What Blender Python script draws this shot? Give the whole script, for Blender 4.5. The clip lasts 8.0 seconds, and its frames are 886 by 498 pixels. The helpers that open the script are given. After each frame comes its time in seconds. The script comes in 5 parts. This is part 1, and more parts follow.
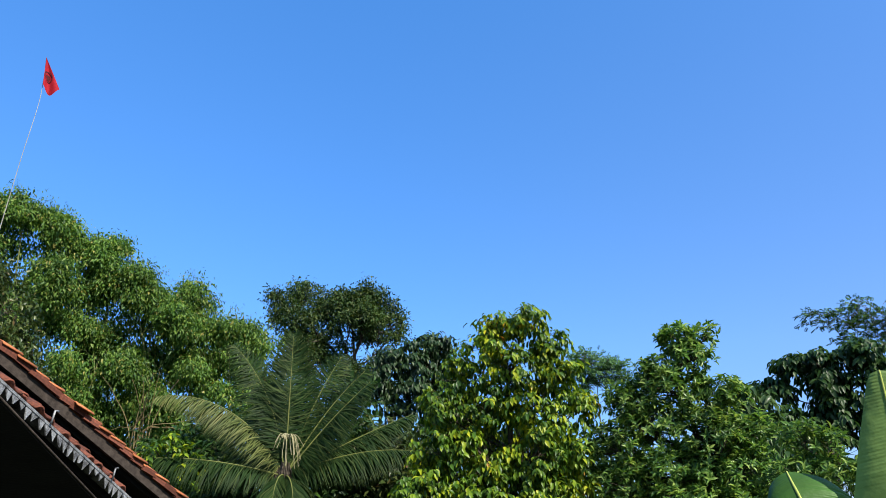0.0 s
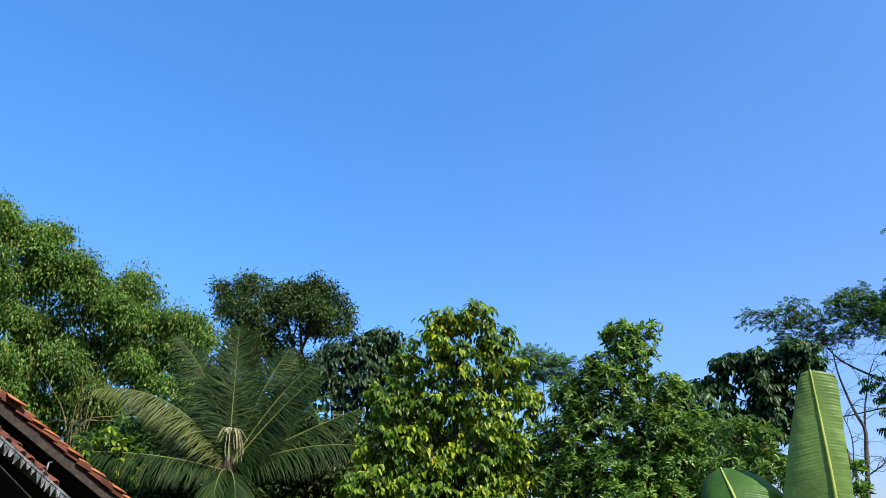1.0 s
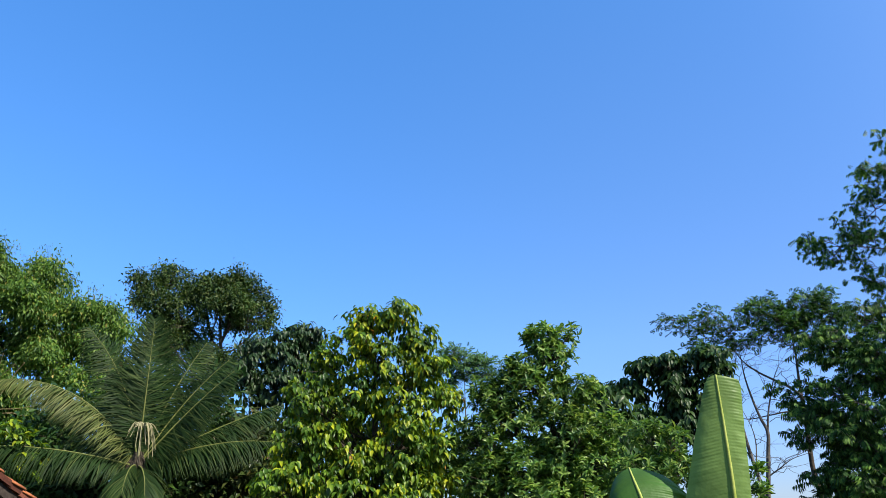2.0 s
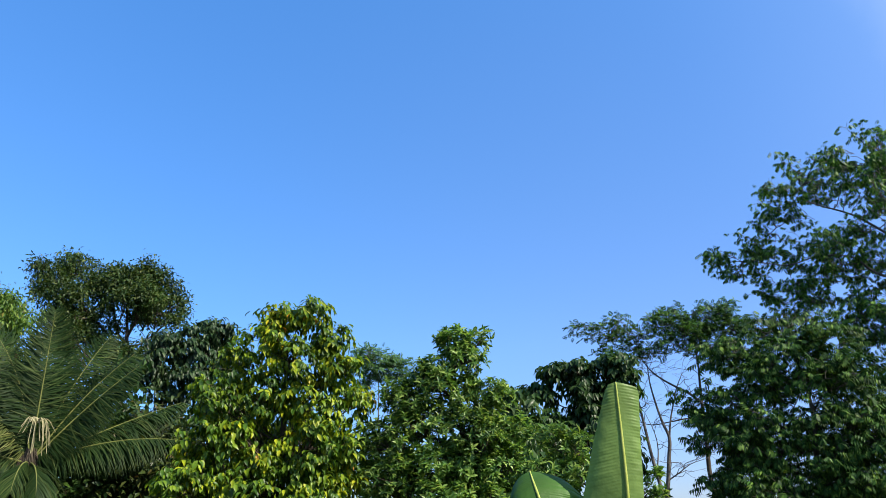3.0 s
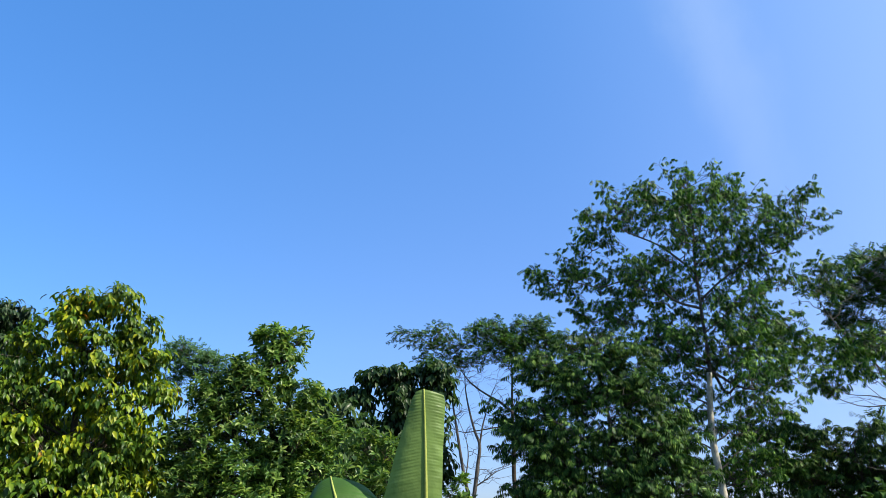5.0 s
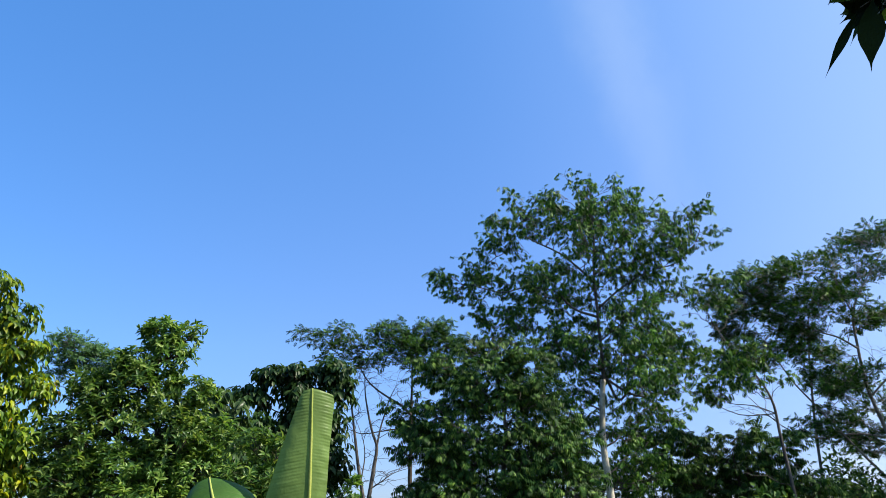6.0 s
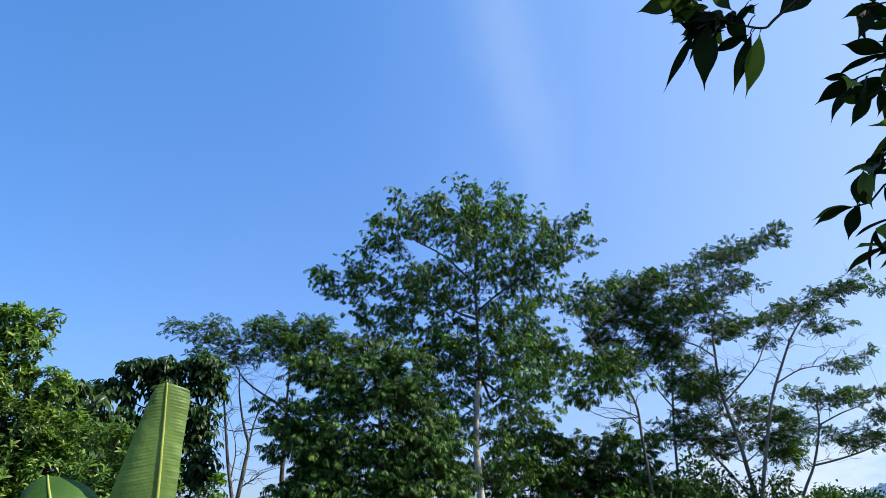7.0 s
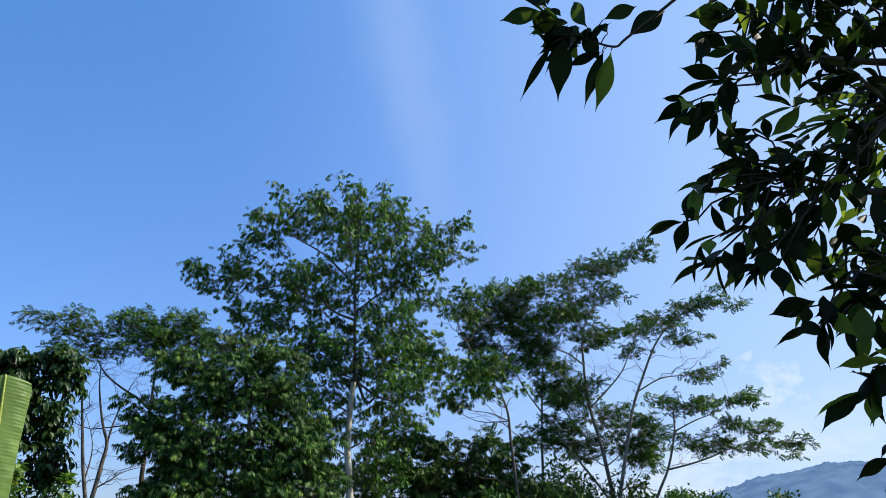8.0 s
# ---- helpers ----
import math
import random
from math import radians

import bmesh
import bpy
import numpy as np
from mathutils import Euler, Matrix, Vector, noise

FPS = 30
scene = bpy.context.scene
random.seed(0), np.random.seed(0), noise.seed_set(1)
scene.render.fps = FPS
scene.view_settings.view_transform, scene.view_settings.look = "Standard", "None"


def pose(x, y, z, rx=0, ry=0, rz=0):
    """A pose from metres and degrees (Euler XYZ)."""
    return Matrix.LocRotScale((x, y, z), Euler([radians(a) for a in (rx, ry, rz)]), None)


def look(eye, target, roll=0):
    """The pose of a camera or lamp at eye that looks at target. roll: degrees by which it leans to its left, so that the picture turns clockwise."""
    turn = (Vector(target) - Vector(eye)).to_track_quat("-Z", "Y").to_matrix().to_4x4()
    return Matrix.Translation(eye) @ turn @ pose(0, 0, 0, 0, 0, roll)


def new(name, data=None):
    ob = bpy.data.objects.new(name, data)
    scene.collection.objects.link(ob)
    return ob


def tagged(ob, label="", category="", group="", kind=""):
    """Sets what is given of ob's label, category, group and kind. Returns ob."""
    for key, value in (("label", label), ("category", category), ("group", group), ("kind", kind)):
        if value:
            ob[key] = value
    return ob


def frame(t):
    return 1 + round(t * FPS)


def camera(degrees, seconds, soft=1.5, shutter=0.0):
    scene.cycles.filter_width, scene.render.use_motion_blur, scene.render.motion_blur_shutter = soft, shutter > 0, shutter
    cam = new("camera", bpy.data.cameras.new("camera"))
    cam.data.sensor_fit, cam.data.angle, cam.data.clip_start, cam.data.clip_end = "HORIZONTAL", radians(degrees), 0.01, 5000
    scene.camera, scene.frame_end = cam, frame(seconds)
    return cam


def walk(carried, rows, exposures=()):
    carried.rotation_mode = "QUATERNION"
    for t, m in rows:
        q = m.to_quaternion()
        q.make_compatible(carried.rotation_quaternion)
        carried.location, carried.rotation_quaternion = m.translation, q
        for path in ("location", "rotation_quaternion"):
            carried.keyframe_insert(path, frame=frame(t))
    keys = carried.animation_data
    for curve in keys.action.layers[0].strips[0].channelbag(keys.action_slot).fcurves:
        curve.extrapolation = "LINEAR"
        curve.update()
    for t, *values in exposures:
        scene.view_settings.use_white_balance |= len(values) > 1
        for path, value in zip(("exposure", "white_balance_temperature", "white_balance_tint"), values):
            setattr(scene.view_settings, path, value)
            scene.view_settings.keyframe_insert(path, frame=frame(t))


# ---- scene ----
cam = camera(59.6, 8.0, soft=0.3)
PATH = [
    (0, pose(0, 0, 1.6, 110.4, 0.06, 0.02)),
    (0.5, pose(0.011, -0.004, 1.603, 110.2, 0.16, -1.63)),
    (1, pose(0.025, 0.001, 1.602, 110.04, 0.21, -3.8)),
    (1.5, pose(0.032, 0.002, 1.603, 109.94, 0.23, -6.56)),
    (3, pose(0.094, -0.033, 1.608, 109.94, -0.01, -15.9)),
    (3.5, pose(0.113, -0.033, 1.61, 110.05, -0.05, -19.14)),
    (4, pose(0.139, -0.021, 1.609, 110.15, -0.12, -22.48)),
    (4.5, pose(0.163, -0.007, 1.618, 110.16, -0.19, -25.82)),
    (6, pose(0.305, 0.063, 1.636, 110.38, -0.27, -36.46)),
    (6.5, pose(0.354, 0.046, 1.642, 110.38, -0.19, -40.77)),
    (7, pose(0.399, 0.022, 1.638, 110.35, 0.09, -45.27)),
    (7.5, pose(0.429, -0.003, 1.635, 110.39, 0.28, -49.83)),
    (8, pose(0.457, -0.023, 1.634, 110.45, 0.39, -54.34)),
]
# the clip's camera meters and balances anew as it pans to the bright side
METER = [(0, 1.03, 6400, 10), (1.5, 1.03, 6420, 10), (3, 1.07, 6650, 10), (4, 1.07, 6740, 10), (4.5, 1.04, 6700, 10), (6, 1.01, 6650, 10), (7, 0.94, 6580, 10), (8, 0.84, 6550, 10)]
walk(cam, PATH, METER)

# ---- world, sun ----
SUN_AZ, SUN_EL = 138.0, 42.0          # degrees clockwise from +y, above the horizon
CIRRUS_N = (0.556, -0.816, 0.155)
world = bpy.data.worlds.new("sky")
scene.world = world
world.use_nodes = True
wn, wl = world.node_tree.nodes, world.node_tree.links
wn.clear()
sky = wn.new("ShaderNodeTexSky")
sky.sky_type, sky.sun_disc = "NISHITA", False
sky.sun_elevation, sky.sun_rotation = radians(SUN_EL), radians(SUN_AZ)
sky.air_density, sky.dust_density, sky.ozone_density, sky.altitude = 1.0, 0.3, 1.6, 500
back = wn.new("ShaderNodeBackground")
back.inputs["Strength"].default_value = 0.1
wout = wn.new("ShaderNodeOutputWorld")
wl.new(back.outputs[0], wout.inputs[0])


def sky_math(op, a, b=None, c=None):
    q = wn.new("ShaderNodeMath")
    q.operation = op
    for k, v in enumerate((a, b, c)):
        if v is None:
            continue
        if isinstance(v, (int, float)):
            q.inputs[k].default_value = v
        else:
            wl.new(v, q.inputs[k])
    return q.outputs[0]


def sky_range(v, a, b, lo=0.0, hi=1.0):
    q = wn.new("ShaderNodeMapRange")
    q.interpolation_type = "SMOOTHSTEP"
    for k, x in enumerate((a, b, lo, hi)):
        q.inputs[k + 1].default_value = x
    wl.new(v, q.inputs[0])
    return q.outputs[0]


def sky_dot(n):
    q = wn.new("ShaderNodeVectorMath")
    q.operation = "DOT_PRODUCT"
    wl.new(heading.outputs["Generated"], q.inputs[0])
    q.inputs[1].default_value = n
    return q.outputs["Value"]


def sky_noise(scale, stretch, detail=6, rough=0.6):
    m, q = wn.new("ShaderNodeMapping"), wn.new("ShaderNodeTexNoise")
    m.inputs["Scale"].default_value = stretch
    wl.new(heading.outputs["Generated"], m.inputs[0])
    wl.new(m.outputs[0], q.inputs["Vector"])
    q.inputs["Scale"].default_value, q.inputs["Detail"].default_value, q.inputs["Roughness"].default_value = scale, detail, rough
    return q.outputs[0]


# deep tropical blue, thin cirrus veil on one side, low bright cloud near the horizon
heading = wn.new("ShaderNodeTexCoord")
tint = wn.new("ShaderNodeMix")
tint.data_type, tint.blend_type = "RGBA", "MULTIPLY"
tint.inputs[0].default_value = 1.0
shade = wn.new("ShaderNodeValToRGB")
for k, (p, c) in enumerate(((0.02, (0.4, 0.47, 0.74, 1)), (0.62, (0.65, 1.08, 1.57, 1)), (0.22, (0.57, 0.76, 1.12, 1)))):
    e = shade.color_ramp.elements[k] if k < 2 else shade.color_ramp.elements.new(p)
    e.position, e.color = p, c
wl.new(sky_dot((0, 0, 1)), shade.inputs[0])
wl.new(shade.outputs[0], tint.inputs[7])
wl.new(sky.outputs[0], tint.inputs[6])
across = sky_dot(CIRRUS_N)
edge = sky_math("ADD", across, sky_math("MULTIPLY", sky_math("SUBTRACT", sky_noise(4.0, (1, 1, 0.5)), 0.5), 0.13))
veil = sky_math("MULTIPLY", sky_range(edge, -0.04, 0.02), sky_range(edge, 0.085, 0.02, 0.0, 1.0))
veil = sky_math("MULTIPLY", veil, sky_range(sky_dot((0, 0, 1)), 0.3, 0.6, 0.3, 1.0))
veil = sky_math("MULTIPLY", veil, sky_math("MULTIPLY", sky_noise(5, (1, 1, 0.35)), 0.26))
low = sky_math("MULTIPLY", sky_range(sky_dot((0, 0, 1)), 0.26, 0.05), sky_range(sky_dot((0.97, 0.24, 0)), 0.87, 0.98))
puffs = sky_math("MULTIPLY", low, sky_range(sky_noise(7, (1, 1, 2.4)), 0.42, 0.62, 0.15, 0.95))
bright_haze = sky_range(across, -0.25, 0.8, 0.0, 0.58)
cumulus = sky_range(sky_math("ADD", sky_dot((0.9633, 0.2156, 0.1598)), sky_math("MULTIPLY", sky_noise(20, (1, 1, 1.6)), 0.007)), 1.0019, 1.0042, 0.0, 0.9)
bank = sky_range(sky_math("ADD", sky_dot((0.9827, 0.1604, 0.0931)), sky_math("MULTIPLY", sky_noise(9, (1, 1, 2)), 0.014)), 0.999, 1.006, 0.0, 0.6)
puffs = sky_math("MAXIMUM", puffs, sky_math("MAXIMUM", cumulus, bank))
cover = sky_math("MAXIMUM", sky_math("ADD", veil, bright_haze), puffs)
cloud = wn.new("ShaderNodeMix")
cloud.data_type = "RGBA"
cloud.inputs[7].default_value = (3.9, 4.75, 6.0, 1)
wl.new(cover, cloud.inputs[0])
warmer = wn.new("ShaderNodeCombineColor")
wl.new(sky_range(sky_dot((0.95, 0.3, 0)), 0.12, 0.92, 0.79, 1.1), warmer.inputs[0])
wl.new(sky_range(sky_dot((0.95, 0.3, 0)), 0.12, 0.8, 0.99, 1.045), warmer.inputs[1])
warmer.inputs[2].default_value = 1.0
drift = wn.new("ShaderNodeMix")
drift.data_type, drift.blend_type = "RGBA", "MULTIPLY"
drift.inputs[0].default_value = 1.0
wl.new(tint.outputs[2], drift.inputs[6])
wl.new(warmer.outputs[0], drift.inputs[7])
wl.new(drift.outputs[2], cloud.inputs[6])
wl.new(cloud.outputs[2], back.inputs[0])

sun = new("sun", bpy.data.lights.new("sun", "SUN"))
sun.data.energy, sun.data.angle, sun.data.color = 5.0, radians(0.5), (1.0, 0.93, 0.8)
sun_from = Vector((math.sin(radians(SUN_AZ)) * math.cos(radians(SUN_EL)), math.cos(radians(SUN_AZ)) * math.cos(radians(SUN_EL)), math.sin(radians(SUN_EL))))
sun.matrix_world = look(sun_from * 60, (0, 0, 0))


# ---- materials ----
def shader(name):
    m = bpy.data.materials.new(name)
    m.use_nodes = True
    n = m.node_tree.nodes
    n.clear()
    return m, n, m.node_tree.links


def ramp(n, stops):
    r = n.new("ShaderNodeValToRGB")
    e = r.color_ramp.elements
    for k, (p, c) in enumerate(stops):
        q = e[k] if k < 2 else e.new(p)
        q.position, q.color = p, (*c, 1)
    return r


def leaf_material(name, stops, gloss=0.45, through_light=0.35, warm=(1.0, 1.0, 0.55), patch=0.6, drift=0.0, spec=0.2):
    """Foliage: each leaf has its own tone, drifting in patches over the crown; some light passes through the blade."""
    m, n, l = shader(name)
    geo, info = n.new("ShaderNodeNewGeometry"), n.new("ShaderNodeObjectInfo")
    add, fr = n.new("ShaderNodeMath"), n.new("ShaderNodeMath")
    fr.operation = "FRACT"
    l.new(geo.outputs["Random Per Island"], add.inputs[0])
    l.new(info.outputs["Random"], add.inputs[1])
    l.new(add.outputs[0], fr.inputs[0])
    r = ramp(n, [(p, [0.72 * v for v in c]) for p, c in stops])
    l.new(fr.outputs[0], r.inputs[0])
    if drift:
        broad, spread, both = n.new("ShaderNodeTexNoise"), n.new("ShaderNodeMapRange"), n.new("ShaderNodeMix")
        broad.inputs["Scale"].default_value = 1.6
        l.new(geo.outputs["Position"], broad.inputs["Vector"])
        spread.inputs[1].default_value, spread.inputs[2].default_value = 0.33, 0.67
        l.new(broad.outputs[0], spread.inputs[0])
        both.inputs[0].default_value = drift
        l.new(fr.outputs[0], both.inputs[2])
        l.new(spread.outputs[0], both.inputs[3])
        l.new(both.outputs[0], r.inputs[0])
    tex, co = n.new("ShaderNodeTexNoise"), n.new("ShaderNodeTexCoord")
    tex.inputs["Scale"].default_value = patch
    tex.inputs["Detail"].default_value = 3
    l.new(geo.outputs["Position"], tex.inputs["Vector"])
    hsv, mp = n.new("ShaderNodeHueSaturation"), n.new("ShaderNodeMapRange")
    mp.inputs[1].default_value, mp.inputs[2].default_value, mp.inputs[3].default_value, mp.inputs[4].default_value = 0.3, 0.7, 0.72, 1.3
    l.new(tex.outputs[0], mp.inputs[0])
    l.new(mp.outputs[0], hsv.inputs["Value"])
    l.new(r.outputs[0], hsv.inputs["Color"])
    fine = n.new("ShaderNodeTexNoise")
    fine.inputs["Scale"].default_value = 30
    l.new(co.outputs["Object"], fine.inputs["Vector"])
    bump = n.new("ShaderNodeBump")
    bump.inputs["Strength"].default_value, bump.inputs["Distance"].default_value = 0.25, 0.01
    l.new(fine.outputs[0], bump.inputs["Height"])
    p = n.new("ShaderNodeBsdfPrincipled")
    p.inputs["Roughness"].default_value = gloss
    p.inputs["Specular IOR Level"].default_value = spec
    l.new(hsv.outputs[0], p.inputs["Base Color"])
    l.new(bump.outputs[0], p.inputs["Normal"])
    tr, mix, tint = n.new("ShaderNodeBsdfTranslucent"), n.new("ShaderNodeMixShader"), n.new("ShaderNodeMix")
    tint.data_type, tint.blend_type = "RGBA", "MULTIPLY"
    tint.inputs[0].default_value = 1.0
    l.new(hsv.outputs[0], tint.inputs[6])
    tint.inputs[7].default_value = (*[2.2 * w for w in warm], 1)
    l.new(tint.outputs[2], tr.inputs["Color"])
    mix.inputs[0].default_value = through_light
    l.new(p.outputs[0], mix.inputs[1])
    l.new(tr.outputs[0], mix.inputs[2])
    out = n.new("ShaderNodeOutputMaterial")
    l.new(mix.outputs[0], out.inputs[0])
    return m


def rough_material(name, dark, light, scale=4.0, stretch=(1, 1, 1), roughness=0.8, metal=0.0, bumps=0.4, space="Object", vary=0.0):
    """A weathered surface: two scales of noise between two colours, with relief."""
    m, n, l = shader(name)
    co, mapping = n.new("ShaderNodeTexCoord"), n.new("ShaderNodeMapping")
    mapping.inputs["Scale"].default_value = stretch
    l.new(co.outputs[space], mapping.inputs[0])
    big, small = n.new("ShaderNodeTexNoise"), n.new("ShaderNodeTexNoise")
    big.inputs["Scale"].default_value, small.inputs["Scale"].default_value = scale, scale * 9
    big.inputs["Detail"].default_value = small.inputs["Detail"].default_value = 5
    for t in (big, small):
        l.new(mapping.outputs[0], t.inputs["Vector"])
    mixv = n.new("ShaderNodeMath")
    mixv.operation = "MULTIPLY_ADD"
    mixv.inputs[1].default_value = 0.45
    l.new(small.outputs[0], mixv.inputs[0])
    half = n.new("ShaderNodeMath")
    half.operation = "MULTIPLY"
    half.inputs[1].default_value = 0.55
    l.new(big.outputs[0], half.inputs[0])
    l.new(half.outputs[0], mixv.inputs[2])
    r = ramp(n, ((0.36, [0.75 * v for v in dark]), (0.64, [0.75 * v for v in light])))
    l.new(mixv.outputs[0], r.inputs[0])
    p = n.new("ShaderNodeBsdfPrincipled")
    p.inputs["Roughness"].default_value, p.inputs["Metallic"].default_value = roughness, metal
    p.inputs["Specular IOR Level"].default_value = 0.15
    if vary:
        info, hsv, mp = n.new("ShaderNodeObjectInfo"), n.new("ShaderNodeHueSaturation"), n.new("ShaderNodeMapRange")
        mp.inputs[3].default_value, mp.inputs[4].default_value = 1 - vary, 1 + vary
        l.new(info.outputs["Random"], mp.inputs[0])
        l.new(mp.outputs[0], hsv.inputs["Value"])
        l.new(r.outputs[0], hsv.inputs["Color"])
        l.new(hsv.outputs[0], p.inputs["Base Color"])
    else:
        l.new(r.outputs[0], p.inputs["Base Color"])
    bump = n.new("ShaderNodeBump")
    bump.inputs["Strength"].default_value, bump.inputs["Distance"].default_value = bumps, 0.02
    l.new(mixv.outputs[0], bump.inputs["Height"])
    l.new(bump.outputs[0], p.inputs["Normal"])
    out = n.new("ShaderNodeOutputMaterial")
    l.new(p.outputs[0], out.inputs[0])
    return m


BAMBOO_LEAF = leaf_material("bamboo_leaf", ((0, (0.028, 0.074, 0.015)), (0.5, (0.088, 0.182, 0.032)), (0.93, (0.18, 0.275, 0.049)), (1, (0.317, 0.27, 0.075))), patch=0.35)
DARK_LEAF = leaf_material("dark_glossy_leaf", ((0, (0.022, 0.045, 0.013)), (0.6, (0.055, 0.085, 0.02)), (0.95, (0.1, 0.12, 0.035)), (1, (0.14, 0.09, 0.04))), gloss=0.35, through_light=0.2, patch=0.4)
DURIAN_LEAF = leaf_material("durian_leaf", ((0, (0.018, 0.046, 0.013)), (0.6, (0.046, 0.09, 0.02)), (1, (0.1, 0.125, 0.034))), gloss=0.5, through_light=0.2, patch=0.5)
GREY_LEAF = leaf_material("dull_green_leaf", ((0, (0.03, 0.065, 0.016)), (0.7, (0.055, 0.105, 0.026)), (1, (0.1, 0.15, 0.045))), gloss=0.35, through_light=0.25, patch=0.5)
MID_LEAF = leaf_material("dark_silvery_leaf", ((0, (0.012, 0.032, 0.01)), (0.7, (0.027, 0.058, 0.018)), (1, (0.07, 0.11, 0.045))), gloss=0.4, through_light=0.2, patch=0.5)
YELLOW_LEAF = leaf_material("yellow_green_leaf", ((0, (0.022, 0.06, 0.01)), (0.4, (0.06, 0.13, 0.013)), (0.62, (0.16, 0.25, 0.016)), (0.93, (0.4, 0.42, 0.02)), (0.96, (0.45, 0.26, 0.02)), (1, (0.42, 0.16, 0.03))), gloss=0.38, through_light=0.26, patch=0.9, drift=0.3)
SHRUB_LEAF = leaf_material("fresh_green_leaf", ((0, (0.036, 0.092, 0.02)), (0.6, (0.096, 0.19, 0.035)), (1, (0.252, 0.345, 0.083))), gloss=0.32, through_light=0.3, patch=0.9)
BROAD_LEAF = leaf_material("broad_leaf", ((0, (0.018, 0.05, 0.012)), (0.7, (0.035, 0.08, 0.018)), (1, (0.06, 0.11, 0.03))), gloss=0.42, through_light=0.25, patch=0.5)
FEATHER_LEAF = leaf_material("feathery_leaf", ((0, (0.015, 0.044, 0.01)), (0.7, (0.05, 0.135, 0.018)), (1, (0.13, 0.24, 0.03))), gloss=0.42, through_light=0.12, patch=0.3, spec=0.1)
# paler and bluer than the other feathery leaves: distance haze mixed into the colour
HAZED_LEAF = leaf_material("hazed_feathery_leaf", ((0, (0.05, 0.11, 0.05)), (0.7, (0.09, 0.19, 0.075)), (1, (0.15, 0.27, 0.1))), gloss=0.5, through_light=0.3, patch=0.3, spec=0.15)
TALL_LEAF = leaf_material("pinnate_leaf", ((0, (0.015, 0.049, 0.011)), (0.7, (0.062, 0.162, 0.022)), (1, (0.19, 0.336, 0.05))), gloss=0.43, through_light=0.12, patch=0.35, spec=0.1)
DARK_PINNATE = leaf_material("dark_pinnate_leaf", ((0, (0.013, 0.041, 0.009)), (0.7, (0.043, 0.112, 0.019)), (1, (0.15, 0.25, 0.044))), gloss=0.52, through_light=0.12, patch=0.5, spec=0.1)
# canopy shade painted as near-black leaves, the few sunlit ones as bright tones
NEAR_LEAF = leaf_material("shaded_leathery_leaf", ((0, (0.007, 0.015, 0.005)), (0.7, (0.014, 0.028, 0.007)), (0.9, (0.09, 0.15, 0.024)), (1, (0.2, 0.28, 0.045))), gloss=0.5, through_light=0.32, patch=3.0, spec=0.1)
PALM_LEAF = leaf_material("palm_leaflet", ((0, (0.014, 0.035, 0.01)), (0.7, (0.029, 0.06, 0.015)), (1, (0.075, 0.105, 0.03))), gloss=0.55, through_light=0.3, patch=1.2, spec=0.1)
# yellower, brighter leaflets for one frond, with the sunlight on it painted in
YELLOW_LIT_PALM_LEAF = leaf_material("yellow_lit_palm_leaflet", ((0, (0.05, 0.075, 0.018)), (0.6, (0.1, 0.13, 0.03)), (1, (0.2, 0.21, 0.07))), gloss=0.6, through_light=0.25, patch=1.2)
BANANA_LEAF = leaf_material("banana_leaf", ((0, (0.165, 0.265, 0.066)), (1, (0.18, 0.28, 0.072))), gloss=0.45, through_light=0.3, patch=3.0, warm=(0.8, 0.8, 0.5))
# darker green for the second leaf, painting in the shade on it
SHADED_BANANA_LEAF = leaf_material("shaded_banana_leaf", ((0, (0.045, 0.12, 0.018)), (1, (0.055, 0.135, 0.02))), gloss=0.5, through_light=0.2, patch=3.0)
DRY_LEAF = leaf_material("dry_straw_leaf", ((0, (0.16, 0.12, 0.05)), (1, (0.32, 0.25, 0.12))), gloss=0.7, through_light=0.2)
STEM_BARK = rough_material("sengon_bark", (0.08, 0.075, 0.065), (0.34, 0.31, 0.26), 2.6, (1, 1, 0.5), 0.85)
PALE_BARK = rough_material("pale_bark", (0.3, 0.27, 0.2), (0.68, 0.64, 0.52), 2.2, (1, 1, 0.5), 0.85)
GREY_BARK = rough_material("grey_bark", (0.045, 0.042, 0.04), (0.17, 0.155, 0.135), 3.0, (1, 1, 0.4), 0.9)
DARK_BARK = rough_material("dark_bark", (0.03, 0.024, 0.018), (0.11, 0.09, 0.065), 4.0, (1, 1, 0.4), 0.9)
CULM = rough_material("bamboo_culm", (0.08, 0.11, 0.03), (0.22, 0.22, 0.08), 2.0, (1, 1, 0.3), 0.5, bumps=0.15)
RIB = rough_material("leaf_rib", (0.28, 0.34, 0.06), (0.42, 0.46, 0.12), 6.0, (1, 1, 1), 0.5, bumps=0.1)
SOIL = rough_material("grassy_soil", (0.03, 0.045, 0.014), (0.1, 0.1, 0.04), 0.5, roughness=0.95, bumps=0.6)
# the hill glows: blue air haze is painted as emission, sunlight doesn't shade it
HILL, hn, hl = shader("hill_haze_glow")
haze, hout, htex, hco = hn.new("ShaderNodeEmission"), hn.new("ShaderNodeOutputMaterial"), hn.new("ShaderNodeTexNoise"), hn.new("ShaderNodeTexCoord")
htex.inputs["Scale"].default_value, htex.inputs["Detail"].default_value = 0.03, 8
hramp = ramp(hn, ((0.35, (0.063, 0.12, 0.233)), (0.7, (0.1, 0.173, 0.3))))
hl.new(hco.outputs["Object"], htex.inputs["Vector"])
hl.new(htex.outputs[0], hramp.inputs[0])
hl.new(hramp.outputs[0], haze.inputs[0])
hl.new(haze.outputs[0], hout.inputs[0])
TILE = rough_material("clay_tile", (0.24, 0.07, 0.03), (0.52, 0.19, 0.075), 5.0, roughness=0.85, bumps=0.35, vary=0.35)
